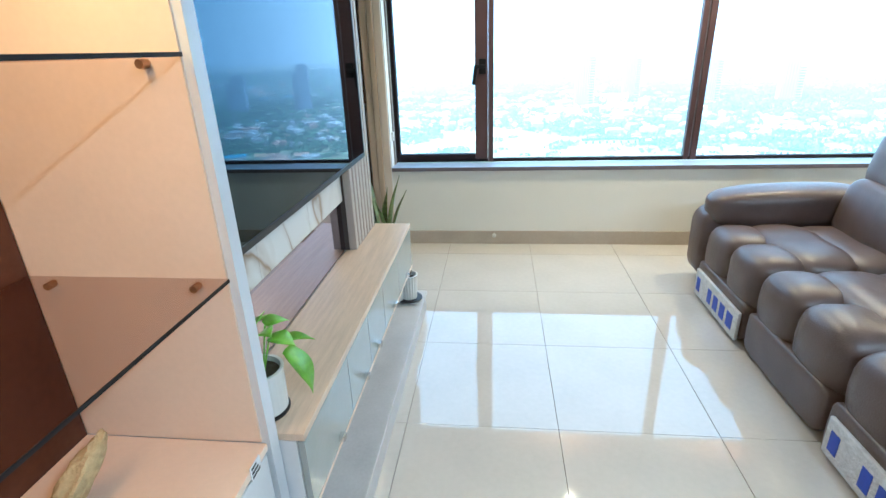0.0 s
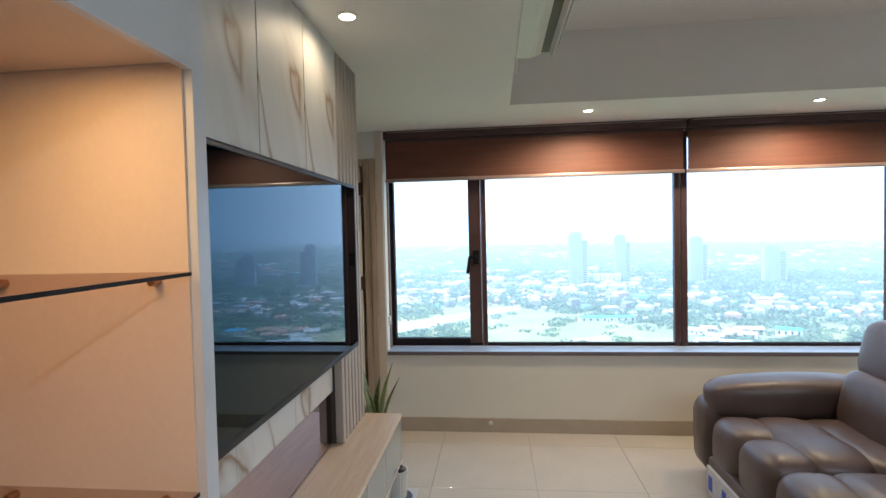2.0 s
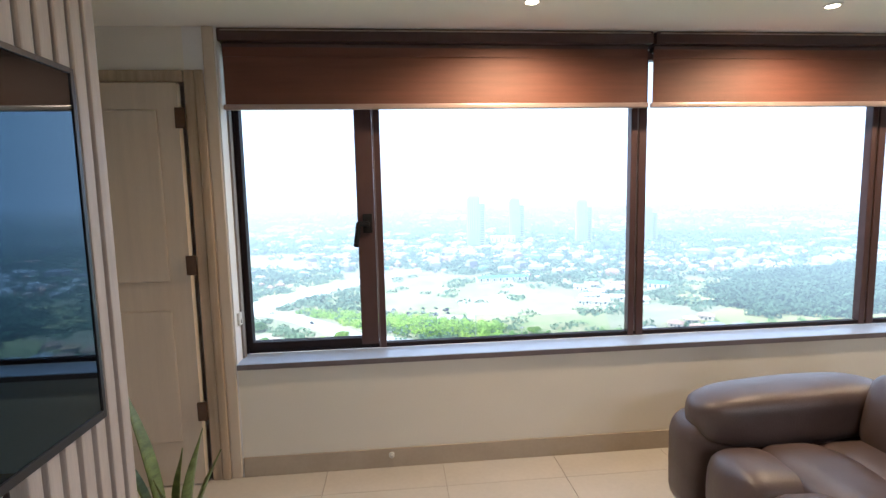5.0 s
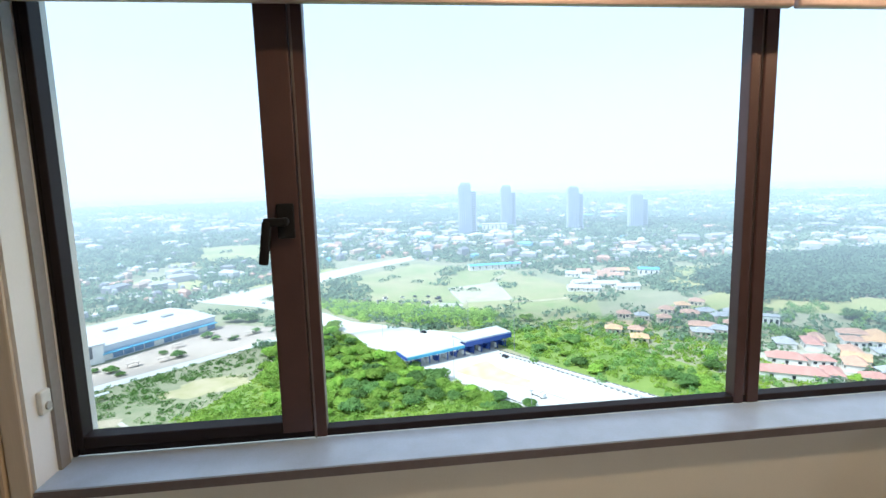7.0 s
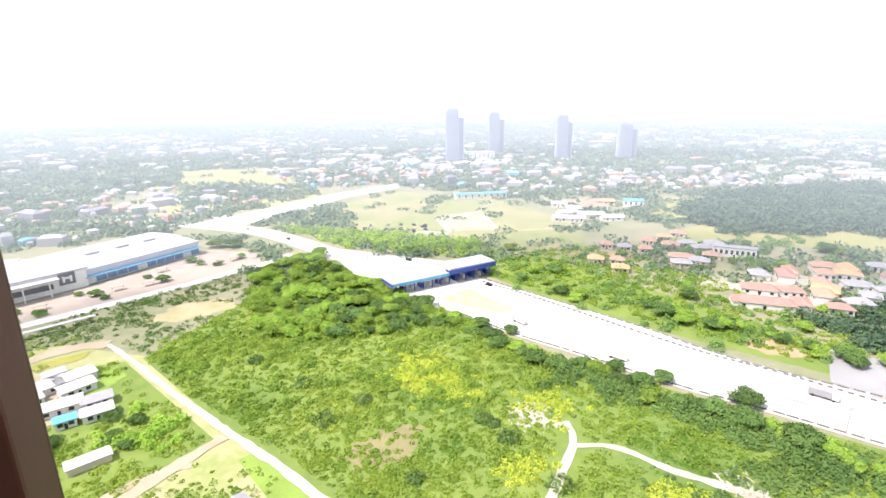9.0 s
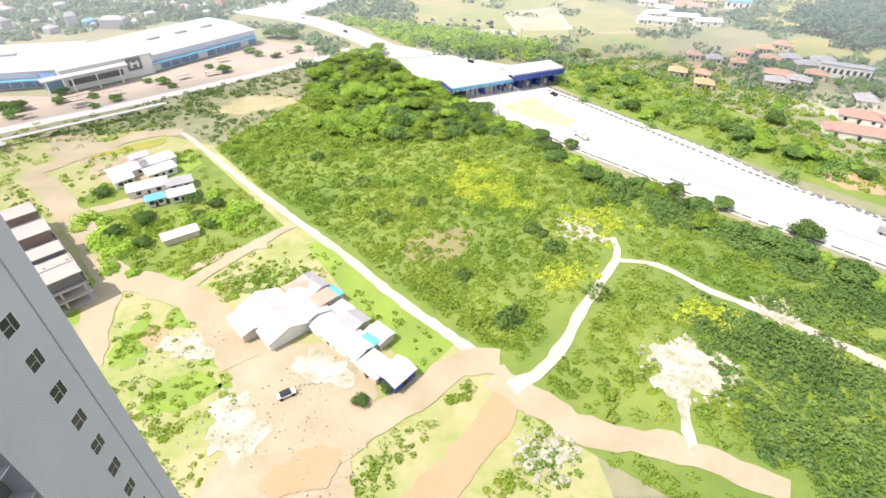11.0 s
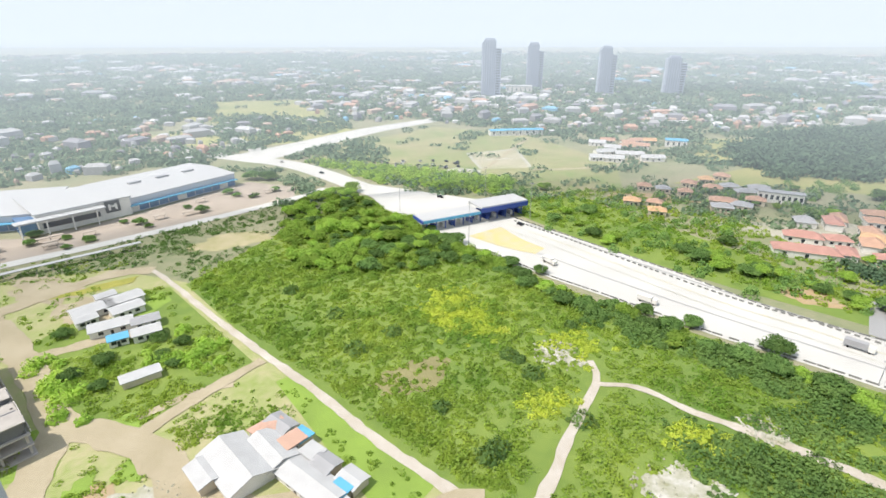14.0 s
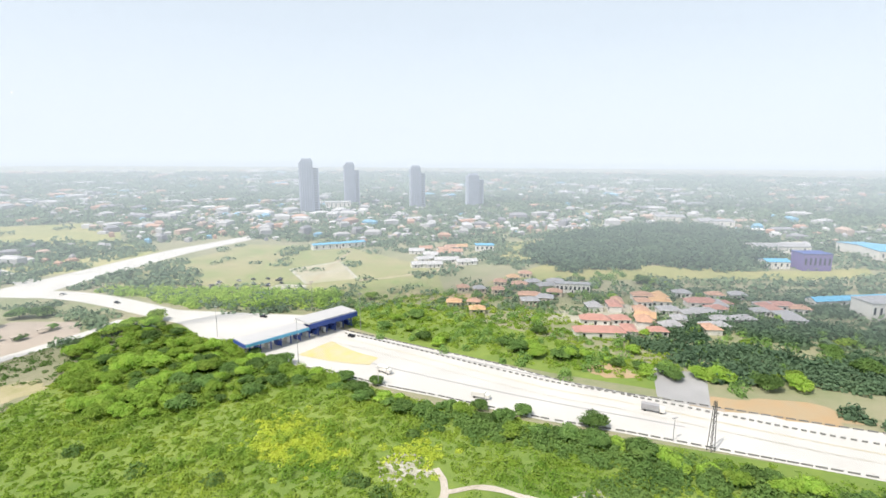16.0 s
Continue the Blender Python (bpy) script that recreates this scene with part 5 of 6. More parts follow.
x, y, dist = x[keep], y[keep], dist[keep]
r = rng.uniform(2.5, 5, len(x)) * (dist / 450) ** 0.75
ob = quads_object("far_trees", cloud(np.stack([x, y, np.full(len(x), GZ)], 1), np.stack([r * 2.1, r * 1.7, np.clip(r, 3, 9)], 1), 30, r * 0.42), LEAF3)
tagged(ob, "hazy dark green trees among far suburbs", "trees", kind="stuff")

# ---- buildings ----


def gable(l, w, h, rise, over=0.5, thick=0.25):
    """A pitched roof, ridge along x."""
    bm = bmesh.new()
    L, W = l / 2 + over, w / 2 + over
    e = h - rise * over / (w / 2)
    rows = []
    for x in (-L, L):
        rows.append([bm.verts.new(p) for p in ((x, -W, e), (x, 0, h + rise), (x, W, e), (x, W, e - thick), (x, 0, h + rise - thick), (x, -W, e - thick))])
    for i in range(6):
        bm.faces.new((rows[0][i], rows[0][(i + 1) % 6], rows[1][(i + 1) % 6], rows[1][i]))
    for r_ in rows:
        bm.faces.new((r_[0], r_[1], r_[4], r_[5]))
        bm.faces.new((r_[1], r_[2], r_[3], r_[4]))
    return bm


def hip(l, w, h, rise, over=0.6):
    bm = bmesh.new()
    L, W, k = l / 2 + over, w / 2 + over, max(0.3, l / 2 - w / 2)
    b = [bm.verts.new(p) for p in ((-L, -W, h), (L, -W, h), (L, W, h), (-L, W, h))]
    a, c = bm.verts.new((-k, 0, h + rise)), bm.verts.new((k, 0, h + rise))
    for f in ((b[0], b[1], c, a), (b[1], b[2], c), (b[2], b[3], a, c), (b[3], b[0], a), (b[3], b[2], b[1], b[0])):
        bm.faces.new(f)
    return bm


def gable_wall(l, w, h, rise):
    """Walls with pointed ends under a pitched roof."""
    bm = bmesh.new()
    rows = []
    for x in (-l / 2, l / 2):
        rows.append([bm.verts.new(p) for p in ((x, -w / 2, 0), (x, w / 2, 0), (x, w / 2, h), (x, 0, h + rise - 0.2), (x, -w / 2, h))])
        bm.faces.new(rows[-1])
    for i in range(5):
        bm.faces.new((rows[0][i], rows[0][(i + 1) % 5], rows[1][(i + 1) % 5], rows[1][i]))
    return bm


def house(name, x, y, l, w, h, rise, turn, wm, rm, label, group="", kind="hip", windows=2, doors=1):
    ob = thing(name, x, y, GZ, label, "house" if name == "house" else name.replace("_", " "), group, turn=turn)
    part("wall", gable_wall(l, w, h, rise) if kind == "gable" else block(-l / 2, l / 2, -w / 2, w / 2, 0, h), wm, ob)
    part("roof", gable(l, w, h, rise) if kind == "gable" else (hip(l, w, h, rise) if kind == "hip" else block(-l / 2 - 0.5, l / 2 + 0.5, -w / 2 - 0.5, w / 2 + 0.5, h, h + 0.35, 0.08)), rm, ob)
    for s in (-1, 1):
        for i in range(windows):
            cx = -l / 2 + l * (i + 0.5) / windows
            win = part("window", block(cx - 0.8, cx + 0.8, s * w / 2 - 0.1, s * w / 2 + 0.06, h * 0.35, h * 0.75), DARKGLASS, ob)
    for i in range(doors):
        part("door", block(-0.5 + i * 2, 0.5 + i * 2, -w / 2 - 0.07, -w / 2 + 0.1, 0, 2.1), DARKGLASS, ob)
    return ob


# sheds in the yard
house("shed", -45, 98.5, 18, 12, 3.0, 2.2, 132, WHITEWALL, WHITEROOF, "large white gabled shed on dirt yard", "sheds in the yard", "gable", 3)
house("shed", -37.5, 102.5, 13, 9, 2.8, 1.5, 132, WHITEWALL, WHITEROOF, "white sheet-roofed wing beside large shed", "sheds in the yard", "gable", 2)
house("shed", -52, 96, 9, 6, 3.0, 0.8, 132, TANWALL, WHITEROOF, "low white lean-to along large shed", "sheds in the yard", "gable", 2)
house("shed", -40, 110.5, 8, 7, 2.6, 0.9, 45, WHITEWALL, RUST, "shed with rusty sheet roof beside large shed", "sheds in the yard", "gable", 1)
house("shed", -33, 104.5, 7, 4.5, 3.2, 0.5, 45, WHITEWALL, RUST, "narrow shed under rusty sheets", "sheds in the yard", "flat", 1)
house("shed", -37, 112, 8, 5, 2.9, 0.7, -41, WHITEWALL, GREYROOF, "small blue-grey roofed shed at grass strip", "sheds in the yard", "gable", 1)
house("shed", -30.5, 107, 4.5, 4, 2.8, 0.5, -41, TANWALL, BLUEROOF, "small hut with faded blue sheet roof", "sheds in the yard", "flat", 1)
house("shed", -26.5, 93, 22, 7.5, 2.5, 1.0, -41, WHITEWALL, WHITEROOF, "long low shed with pale sheet roof", "sheds in the yard", "gable", 4)
house("shed", -26.5, 101, 5, 4, 2.8, 0.6, -41, TANWALL, WHITEROOF, "small white roofed shed at grass strip", "sheds in the yard", "flat", 1)
house("shed", -22.5, 97, 6, 5, 2.9, 0.6, -41, TANWALL, GREYROOF, "small grey roofed shed at grass strip", "sheds in the yard", "gable", 1)
house("shed", -15.5, 92, 6, 5, 2.7, 0.5, -41, TANWALL, WHITEROOF, "small lean-to near blue awning", "sheds in the yard", "gable", 1)
house("shed", -17.8, 89.2, 4.2, 3.8, 2.5, 0.4, -41, TANWALL, BLUEROOF, "small hut under a bright blue sheet", "sheds in the yard", "flat", 1)
house("shed", -15.5, 81.5, 7, 6, 2.4, 0.3, -41, TANWALL, WHITEROOF, "open shelter of pale sheets on yard", "sheds in the yard", "flat", 1)
house("shed", -10, 79, 7, 6, 3.2, 0.9, 49, DEEPBLUE, WHITEROOF, "shed with curved pale roof and blue end wall", "sheds in the yard", "gable", 1)
for sx, sy, l, w, tn, rm in ((-126, 182, 14, 8, 45, WHITEROOF), (-118, 190, 13, 8, 45, WHITEROOF), (-113, 182, 11, 7, 45, WHITEROOF), (-112, 169, 14, 7, 30, WHITEROOF), (-101, 172, 9, 6, 30, GREYROOF), (-97, 164, 9, 6, 30, WHITEROOF), (-105, 160, 6, 4.5, 30, BLUEROOF), (-127, 193, 7, 5, 45, WHITEROOF), (-124, 174, 7, 5, 45, WHITEROOF)):
    house("shed", sx, sy, l, w, 3.2, 0.9, tn, WHITEWALL, rm, "low white shed in a lane-side compound", "sheds in the compound", "gable", 2)
house("shed", -87, 138, 11, 4.5, 2.2, 0.4, 35, TANWALL, WHITEROOF, "low open shelter with white sheet roof", "sheds in the compound", "flat", 0, 0)

# red-roofed estate and villages beyond the highway
cols = [TERRA, REDROOF, ORANGE, TERRA, GREYROOF]
spots = [(192, 222, 22, 11, 1), (214, 213, 11, 8, 1), (206, 238, 15, 9, 1), (224, 232, 12, 9, 1), (232, 219, 11, 8, 0), (246, 226, 11, 9, 2), (252, 239, 12, 9, 0), (266, 232, 11, 9, 4), (238, 250, 14, 9, 1), (262, 250, 12, 9, 0), (278, 246, 11, 9, 2), (290, 255, 12, 9, 2), (226, 258, 12, 9, 4), (250, 262, 14, 8, 0), (274, 262, 12, 9, 0), (240, 208, 10, 8, 4), (228, 204, 9, 8, 1), (256, 214, 10, 8, 4), (300, 240, 16, 9, 1), (312, 225, 14, 10, 4), (288, 222, 12, 9, 4), (330, 212, 16, 8, 1), (350, 205, 14, 8, 1), (326, 190, 18, 11, 4), (262, 198, 9, 8, 0)]
for sx, sy, l, w, k in spots:
    house("house", sx + random.uniform(-5, 5), sy + random.uniform(-5, 5), l * random.uniform(0.85, 1.35), w * random.uniform(0.9, 1.35), random.uniform(3.0, 4.4), random.uniform(2.0, 3.2), random.choice((-28, 62, -28, 50)) + random.uniform(-9, 9), WHITEWALL, cols[k], "single-storey house with %s roof in dense estate" % ("grey sheet" if k == 4 else "orange-red tiled"), "houses of the estate", "hip", 3)
for sx, sy, l, w, k in ((204, 343, 10, 8, 0), (222, 352, 10, 8, 2), (239, 360, 11, 8, 0), (214, 330, 12, 8, 0), (228, 332, 12, 8, 4), (204, 300, 16, 10, 0), (210, 290, 12, 9, 4), (196, 288, 12, 9, 4), (226, 300, 11, 8, 0), (145, 305, 10, 8, 2), (152, 284, 10, 8, 2), (158, 300, 9, 7, 0), (232, 318, 15, 8, 4), (246, 326, 14, 7, 4), (190, 322, 9, 7, 0), (178, 330, 9, 7, 4), (168, 338, 9, 7, 0)):
    house("house", sx, sy, l, w, 3.4, 2.2, random.uniform(-40, -10), TANWALL, cols[k], "small %s roofed village house among trees" % ("grey" if k == 4 else "orange tile"), "village houses", "hip", 2)
for sx, sy, l, w, k in ((300, 222, 13, 9, 1), (314, 228, 12, 8, 1), (322, 206, 11, 8, 4), (338, 214, 12, 9, 4), (296, 200, 14, 9, 4), (352, 200, 13, 9, 0), (276, 222, 12, 8, 4), (330, 246, 12, 8, 0), (346, 240, 11, 8, 4), (312, 260, 12, 8, 4), (282, 205, 12, 9, 4), (268, 198, 16, 9, 4)):
    house("house", sx, sy, l, w, 3.6, 2.2, random.uniform(-35, -15), WHITEWALL, cols[k], "single-storey house with %s roof beside wood" % ("grey sheet" if k == 4 else "orange-red tiled"), "houses by the wood", "hip", 2)
house("school_block", 244, 302, 26, 7, 7, 0.5, -32, WHITEWALL, GREYROOF, "two-storey white block with rows of windows", "", "flat", 8)
house("warehouse", 266, 484, 20, 14, 7, 1, -25, WHITEWALL, BLUEROOF, "warehouse with bright blue sheet roof", "", "gable", 4)
for sx, sy, l, w, k in ((190, 495, 16, 9, 4), (204, 505, 14, 9, 0), (220, 492, 13, 9, 0), (232, 502, 13, 9, 0), (246, 500, 12, 9, 2), (196, 470, 15, 8, 4), (212, 474, 14, 8, 0), (228, 476, 13, 8, 0), (182, 452, 20, 9, 4), (200, 440, 24, 8, 4), (180, 425, 16, 8, 4), (166, 430, 12, 8, 4), (214, 424, 20, 7, 4)):
    house("house", sx, sy, l, w, 3.8, 2.2, random.uniform(-35, 10), WHITEWALL, cols[k] if k != 4 else WHITEROOF, "low %s roofed house at the edge of fields" % ("white" if k == 4 else "orange tile"), "houses by the fields", "gable", 2)
house("warehouse", 120, 560, 60, 12, 6, 1, 4, WHITEWALL, BLUEROOF, "long low warehouse with pale blue roof", "", "gable", 8)
for sx, sy, l, w, h_, rm, tn, lab in ((672, 600, 44, 30, 10, GREYROOF, -30, "large grey gabled warehouse"), (690, 530, 50, 30, 10, GREYROOF, -30, "long grey gabled warehouse"), (560, 350, 60, 26, 9, GREYROOF, -25, "wide grey roofed depot"), (480, 300, 22, 14, 7, BLUEROOF, -25, "depot with blue sheet roof"), (400, 196, 60, 9, 6, BLUEROOF, -15, "long shed with blue sheet roof"), (640, 300, 30, 60, 10, BLUEROOF, -25, "tall warehouse with blue wall and roof"), (590, 350, 30, 14, 8, WHITEROOF, -25, "white roofed depot")):
    house("warehouse", sx, sy, l, w, h_, 2, tn, WHITEWALL, rm, lab + " beyond the wood", "far warehouses", "gable", 4)
house("office_block", 505, 282, 26, 18, 16, 0.5, -25, mat("violet cladding", (0.16, 0.12, 0.32), 0.5), DEEPBLUE, "violet clad office block with flat roof", "", "flat", 6)
house("office_block", 392, 172, 30, 16, 12, 3, -20, WHITEWALL, GREYROOF, "three-storey white block with grey roof", "", "hip", 7)


# mall
def hall(name, x, y, turn, x0, x1, depth, h, label):
    """A flat-roofed shop hall with a glazed, canopied front along the local x axis."""
    ob = thing(name, x, y, GZ, label, "shopping hall", "halls of the shopping centre", turn=turn)
    part("wall", block(x0, x1, 0, depth, 0, h), FACADE, ob, "pale grey wall")
    part("roof", gable(x1 - x0, depth, h, 1.6, 0.8), WHITEROOF, ob).location = ((x0 + x1) / 2, depth / 2, 0)
    part("fascia", block(x0, x1, -0.5, -0.02, h - 3.2, h - 0.2, 0.05), FACADE, ob, "grey fascia band")
    n = int((x1 - x0) / 6)
    for k in range(n):
        a = x0 + (x1 - x0) * k / n
        part("glazing", block(a + 0.3, a + (x1 - x0) / n - 0.3, -0.3, 0.1, 0.6, 4.4), GLASSBLUE if k % 5 else WHITEWALL, ob, "blue glass shop front" if k % 5 else "white shop front")
    part("canopy", block(x0, x1, -3.5, -0.05, 4.7, 5.3, 0.1), BLUEROOF, ob, "blue canopy")
    for k in range(3):
        cx = x0 + (x1 - x0) * (0.25 + 0.25 * k)
        part("roof_unit", block(cx - 4, cx + 4, depth * 0.45, depth * 0.45 + 3, h + 0.8, h + 2.6, 0.1), GREYROOF, ob, "grey roof plant")
    return ob


hall("shopping_hall", -175, 307, 53, 2, 78, 56, 9.5, "long white-roofed shopping hall with blue glazed front")
hall("shopping_hall", -213, 284, 13, -130, -1, 58, 9.5, "pale shopping hall wing with blue shop fronts")
mall = thing("entrance_hall", -206, 273, GZ, "projecting white entrance hall with dark sign panel", "shopping hall", turn=45)
part("wall", block(2, 49, 0, 46, 0, 11), WHITEWALL, mall)
part("roof", block(1, 50, -0.6, 47, 11.02, 11.8, 0.1), WHITEROOF, mall)
part("glazing", block(4, 32, -0.4, 0.1, 3.0, 6.0), DARKGLASS, mall, "dark entrance glass")
part("canopy", block(-9, 34, -7, -0.7, 9.0, 9.8, 0.1), WHITEROOF, mall, "thin projecting entrance canopy")
for k in range(4):
    part("column", tube((-7 + k * 12, -6, 0), (-7 + k * 12, -6, 9), 0.4), WHITEWALL, mall)
part("glazing", block(-6, 1.9, 4, 30, 0.3, 8), GLASSBLUE, mall, "glazed entrance side")
part("sign_panel", block(35, 43, -0.7, -0.05, 4, 11), DARKLINE, mall, "square dark sign panel")
for a, b in ((36.6, 37.8), (40.2, 41.4)):
    part("sign_mark", block(a, b, -0.9, -0.72, 5.5, 9), WHITEWALL, mall, "white mark of the sign")
part("sign_mark", block(37.8, 40.2, -0.9, -0.72, 7.2, 8.4), WHITEWALL, mall, "white mark of the sign")
walkw = thing("covered_walkway", -171, 226, GZ, "long narrow walkway under a white roof", "walkway", turn=39)
part("roof", block(-42, 40, -1.4, 1.4, 3.0, 3.3, 0.05), WHITEROOF, walkw)
for k in range(14):
    part("post", tube((-40 + k * 6, 0, 0), (-40 + k * 6, 0, 3), 0.12, 6), GREYROOF, walkw)
walkw2 = thing("covered_walkway", -196, 206, GZ, "short walkway roof joining long walkway", "walkway", turn=-35)
part("roof", block(-7, 8, -1.6, 1.6, 3.2, 3.5, 0.05), WHITEROOF, walkw2)
for k in (-6, 7):
    part("post", tube((k, 0, 0), (k, 0, 3.2), 0.12, 6), GREYROOF, walkw2)
# parking shelters
sh = thing("parking_shelter", -150, 296, GZ, "small tan parking shelter in car park", "shelter", "shelters in the car park", turn=40)
part("roof", block(-3.4, 3.4, -1.5, 1.5, 2.6, 2.85, 0.05), mat("tan shelter roof", (0.42, 0.36, 0.30), 0.8), sh)
for k in (-2.8, 2.8):
    part("post", tube((k, 0, 0), (k, 0, 2.6), 0.12, 6), GREYROOF, sh)
for k in range(44):
    u, v = random.uniform(-140, 90), random.uniform(-62, -4)
    qx, qy = -177 + u * 0.766 - v * 0.643, 322 + u * 0.643 + v * 0.766
    if inside([(-270, 258), (-222, 222), (-196, 240), (-88, 333), (-88, 356), (-122, 364), (-166, 298), (-196, 266), (-250, 262)], np.array([qx]), np.array([qy]))[0]:
        copy_thing(sh, pose(qx, qy, GZ, 0, 0, 40))

# toll plaza
toll = thing("toll_gate", 37, 281, GZ, "wide toll gate canopy with deep blue fascia", "toll gate", turn=24)
part("roof", block(-35, 2, -6, 7, 6.6, 7.4, 0.1), WHITEROOF, toll, "low white canopy roof")
part("roof", block(2, 35, -7, 8, 8.6, 9.8, 0.1), WHITEROOF, toll, "high pale canopy roof")
part("fascia", block(-35, 2, -6.5, -6.02, 5.6, 7.1), BLUEROOF, toll, "bright blue fascia")
part("fascia", block(2, 35, -7.5, -7.02, 6.4, 9.0), DEEPBLUE, toll, "deep blue fascia")
part("fascia", block(35.02, 35.5, -7, 8, 6.4, 9.0), DEEPBLUE, toll, "deep blue fascia")
part("fascia", block(-35.5, -35.02, -6, 7, 5.4, 7.0), DEEPBLUE, toll, "deep blue fascia")
part("wall", block(2, 35, 2, 2.5, 0, 6.4), DEEPBLUE, toll, "deep blue rear screen")
for k in range(12):
    cx = -32 + k * 5.9
    part("column", tube((cx, -4, 0), (cx, -4, 6.6 if cx < 2 else 8.6), 0.35, 8), DEEPBLUE, toll)
    part("booth", block(cx - 0.8, cx + 0.8, -2, 2, 0, 2.8, 0.1), DEEPBLUE if k % 2 else WHITEWALL, toll)


def post(x, y, h, name="street_lamp", label="tall slim grey lamp post beside the highway"):
    ob = thing(name, x, y, GZ, label, "lamp post", "highway lamp posts")
    part("pole", tube((0, 0, 0), (0, 0, h), 0.16, 8, 0.09), GREYROOF, ob)
    part("head", block(-1.2, 1.2, -0.25, 0.25, h, h + 0.25, 0.05), GREYROOF, ob)
    return ob


for px, py, h in ((31, 246, 22), (72, 281, 22), (52, 330, 20), (-6, 300, 18), (146, 119, 9), (60, 204, 9)):
    post(px, py, h)
mast = thing("lattice_mast", 153, 109, GZ, "dark steel lattice mast beside the highway", "mast")
for sx_, sy_ in ((-1, -1), (-1, 1), (1, -1), (1, 1)):
    part("leg", tube((sx_ * 0.9, sy_ * 0.9, 0), (sx_ * 0.3, sy_ * 0.3, 19), 0.12, 6), DARKLINE, mast)
for k in range(9):
    z0, w0 = k * 2.1, 0.9 - k * 0.066
    part("brace", tube((-w0, -w0, z0), (w0, -w0, z0 + 2.1), 0.06, 5, bm=tube((w0, w0, z0), (-w0, w0, z0 + 2.1), 0.06, 5)), DARKLINE, mast)


def truck(x, y, turn, l, h, body, label):
    ob = thing("truck" if l > 5 else "car", x, y, GZ + 0.2, label, "truck" if l > 5 else "car", "traffic", turn=turn)
    if l > 5:
        part("cargo_box", block(-l / 2, l / 2 - 2.2, -1.2, 1.2, 0.9, h, 0.06), body, ob)
        part("cab", block(l / 2 - 2, l / 2, -1.15, 1.15, 0.6, h * 0.8, 0.2), WHITEWALL, ob)
    else:
        part("body", block(-l / 2, l / 2, -0.9, 0.9, 0.35, 0.95, 0.15), body, ob)
        part("cabin", block(-l / 3, l / 4, -0.8, 0.8, 0.95, 1.5, 0.2), DARKGLASS, ob)
    for wx in (-l / 3, l / 3):
        for wy in (-0.95, 0.95):
            part("wheel", tube((wx, wy - 0.12, 0.42), (wx, wy + 0.12, 0.42), 0.42, 12), BLACK, ob)
    return ob


truck(67, 217, -60, 8, 3, WHITEWALL, "white box truck driving on highway")
truck(64, 271, -60, 4.4, 1.5, BLACK, "black car leaving the toll gate")
truck(156, 138, -48, 9, 3.2, GREYROOF, "grey box truck driving on highway")
truck(97, 176, -45, 8, 3, WHITEWALL, "white box truck driving on highway")
truck(21, 328, -40, 4.4, 1.5, BLACK, "dark car on the toll plaza")
truck(-70, 400, -50, 4.4, 1.5, BLACK, "dark car on the approach road")
truck(-110, 440, -30, 4.4, 1.5, WHITEWALL, "white car on the approach road")
truck(-96, 470, 50, 4.4, 1.5, BLACK, "dark car at the junction")
truck(-36, 74, 30, 4.4, 1.5, WHITEWALL, "white car parked on dirt yard")

parked = truck(-6, 424, 20, 4.4, 1.5, WHITEWALL, "white car parked on the far lot")
parked_dark = truck(8, 420, 20, 4.4, 1.5, BLACK, "dark car parked on the far lot")
for k in range(44):
    copy_thing((parked, parked_dark)[k % 2], pose(random.uniform(-24, 46), random.uniform(392, 436), GZ + 0.2, 0, 0, random.choice((20, 110)) + random.uniform(-8, 8)))

# four tall towers, far off
STEEL = mat("tower cladding", (0.24, 0.27, 0.33), 0.5, scale=0.05, fine=0.4)
PALE = mat("pale tower cladding", (0.40, 0.44, 0.52), 0.6, scale=0.05, fine=0.4)
for tx, ty, w, h, lab in ((149, 928, 34, 95, "dark grey stepped residential tower"), (254, 1042, 32, 87, "slim blue-grey residential tower"), (366, 952, 30, 82, "pale grey residential tower"), (490, 940, 35, 66, "broad grey residential tower with pale fins")):
    t_ = thing("residential_tower", tx, ty, GZ, lab + " rising over suburbs", "tower", "four far towers", turn=-12)
    part("wall", block(-w * 0.42, w * 0.2, -9, 9, 0, h), STEEL, t_)
    part("wall", block(w * 0.2, w * 0.5, -8, 8, 0, h * 0.86), PALE, t_)
    part("wall", block(-w * 0.5, -w * 0.42, -8, 8, 0, h * 0.97), PALE, t_)
    part("roof", block(-w * 0.36, w * 0.14, -6, 6, h, h + 3.5), PALE, t_)
    for k in range(5):
        fx = -w * 0.36 + k * w * 0.12
        part("fin", block(fx, fx + w * 0.03, -9.5, -9, 0, h), PALE, t_)
    for k in range(int(h / 5)):
        part("window", block(w * 0.24, w * 0.46, -8.3, -7.9, k * 4.3 + 2, k * 4.3 + 4.2), DARKGLASS, t_)
house("podium_block", 215, 1000, 50, 26, 14, 1, -10, WHITEWALL, WHITEROOF, "low white block between far towers", "", "flat", 6)

# far suburbs in one mass
CITY = bpy.data.materials.new("far suburb roofs")
CITY.use_nodes = True
nt = CITY.node_tree
geo, ramp = nt.nodes.new("ShaderNodeNewGeometry"), nt.nodes.new("ShaderNodeValToRGB")
ramp.color_ramp.interpolation = "CONSTANT"
stops = [(0.0, (0.46, 0.46, 0.46)), (0.24, (0.38, 0.38, 0.38)), (0.46, (0.46, 0.29, 0.21)), (0.62, (0.46, 0.35, 0.28)), (0.72, (0.26, 0.26, 0.28)), (0.86, (0.58, 0.58, 0.58)), (0.95, (0.18, 0.40, 0.55))]
while len(ramp.color_ramp.elements) < len(stops):
    ramp.color_ramp.elements.new(0.5)
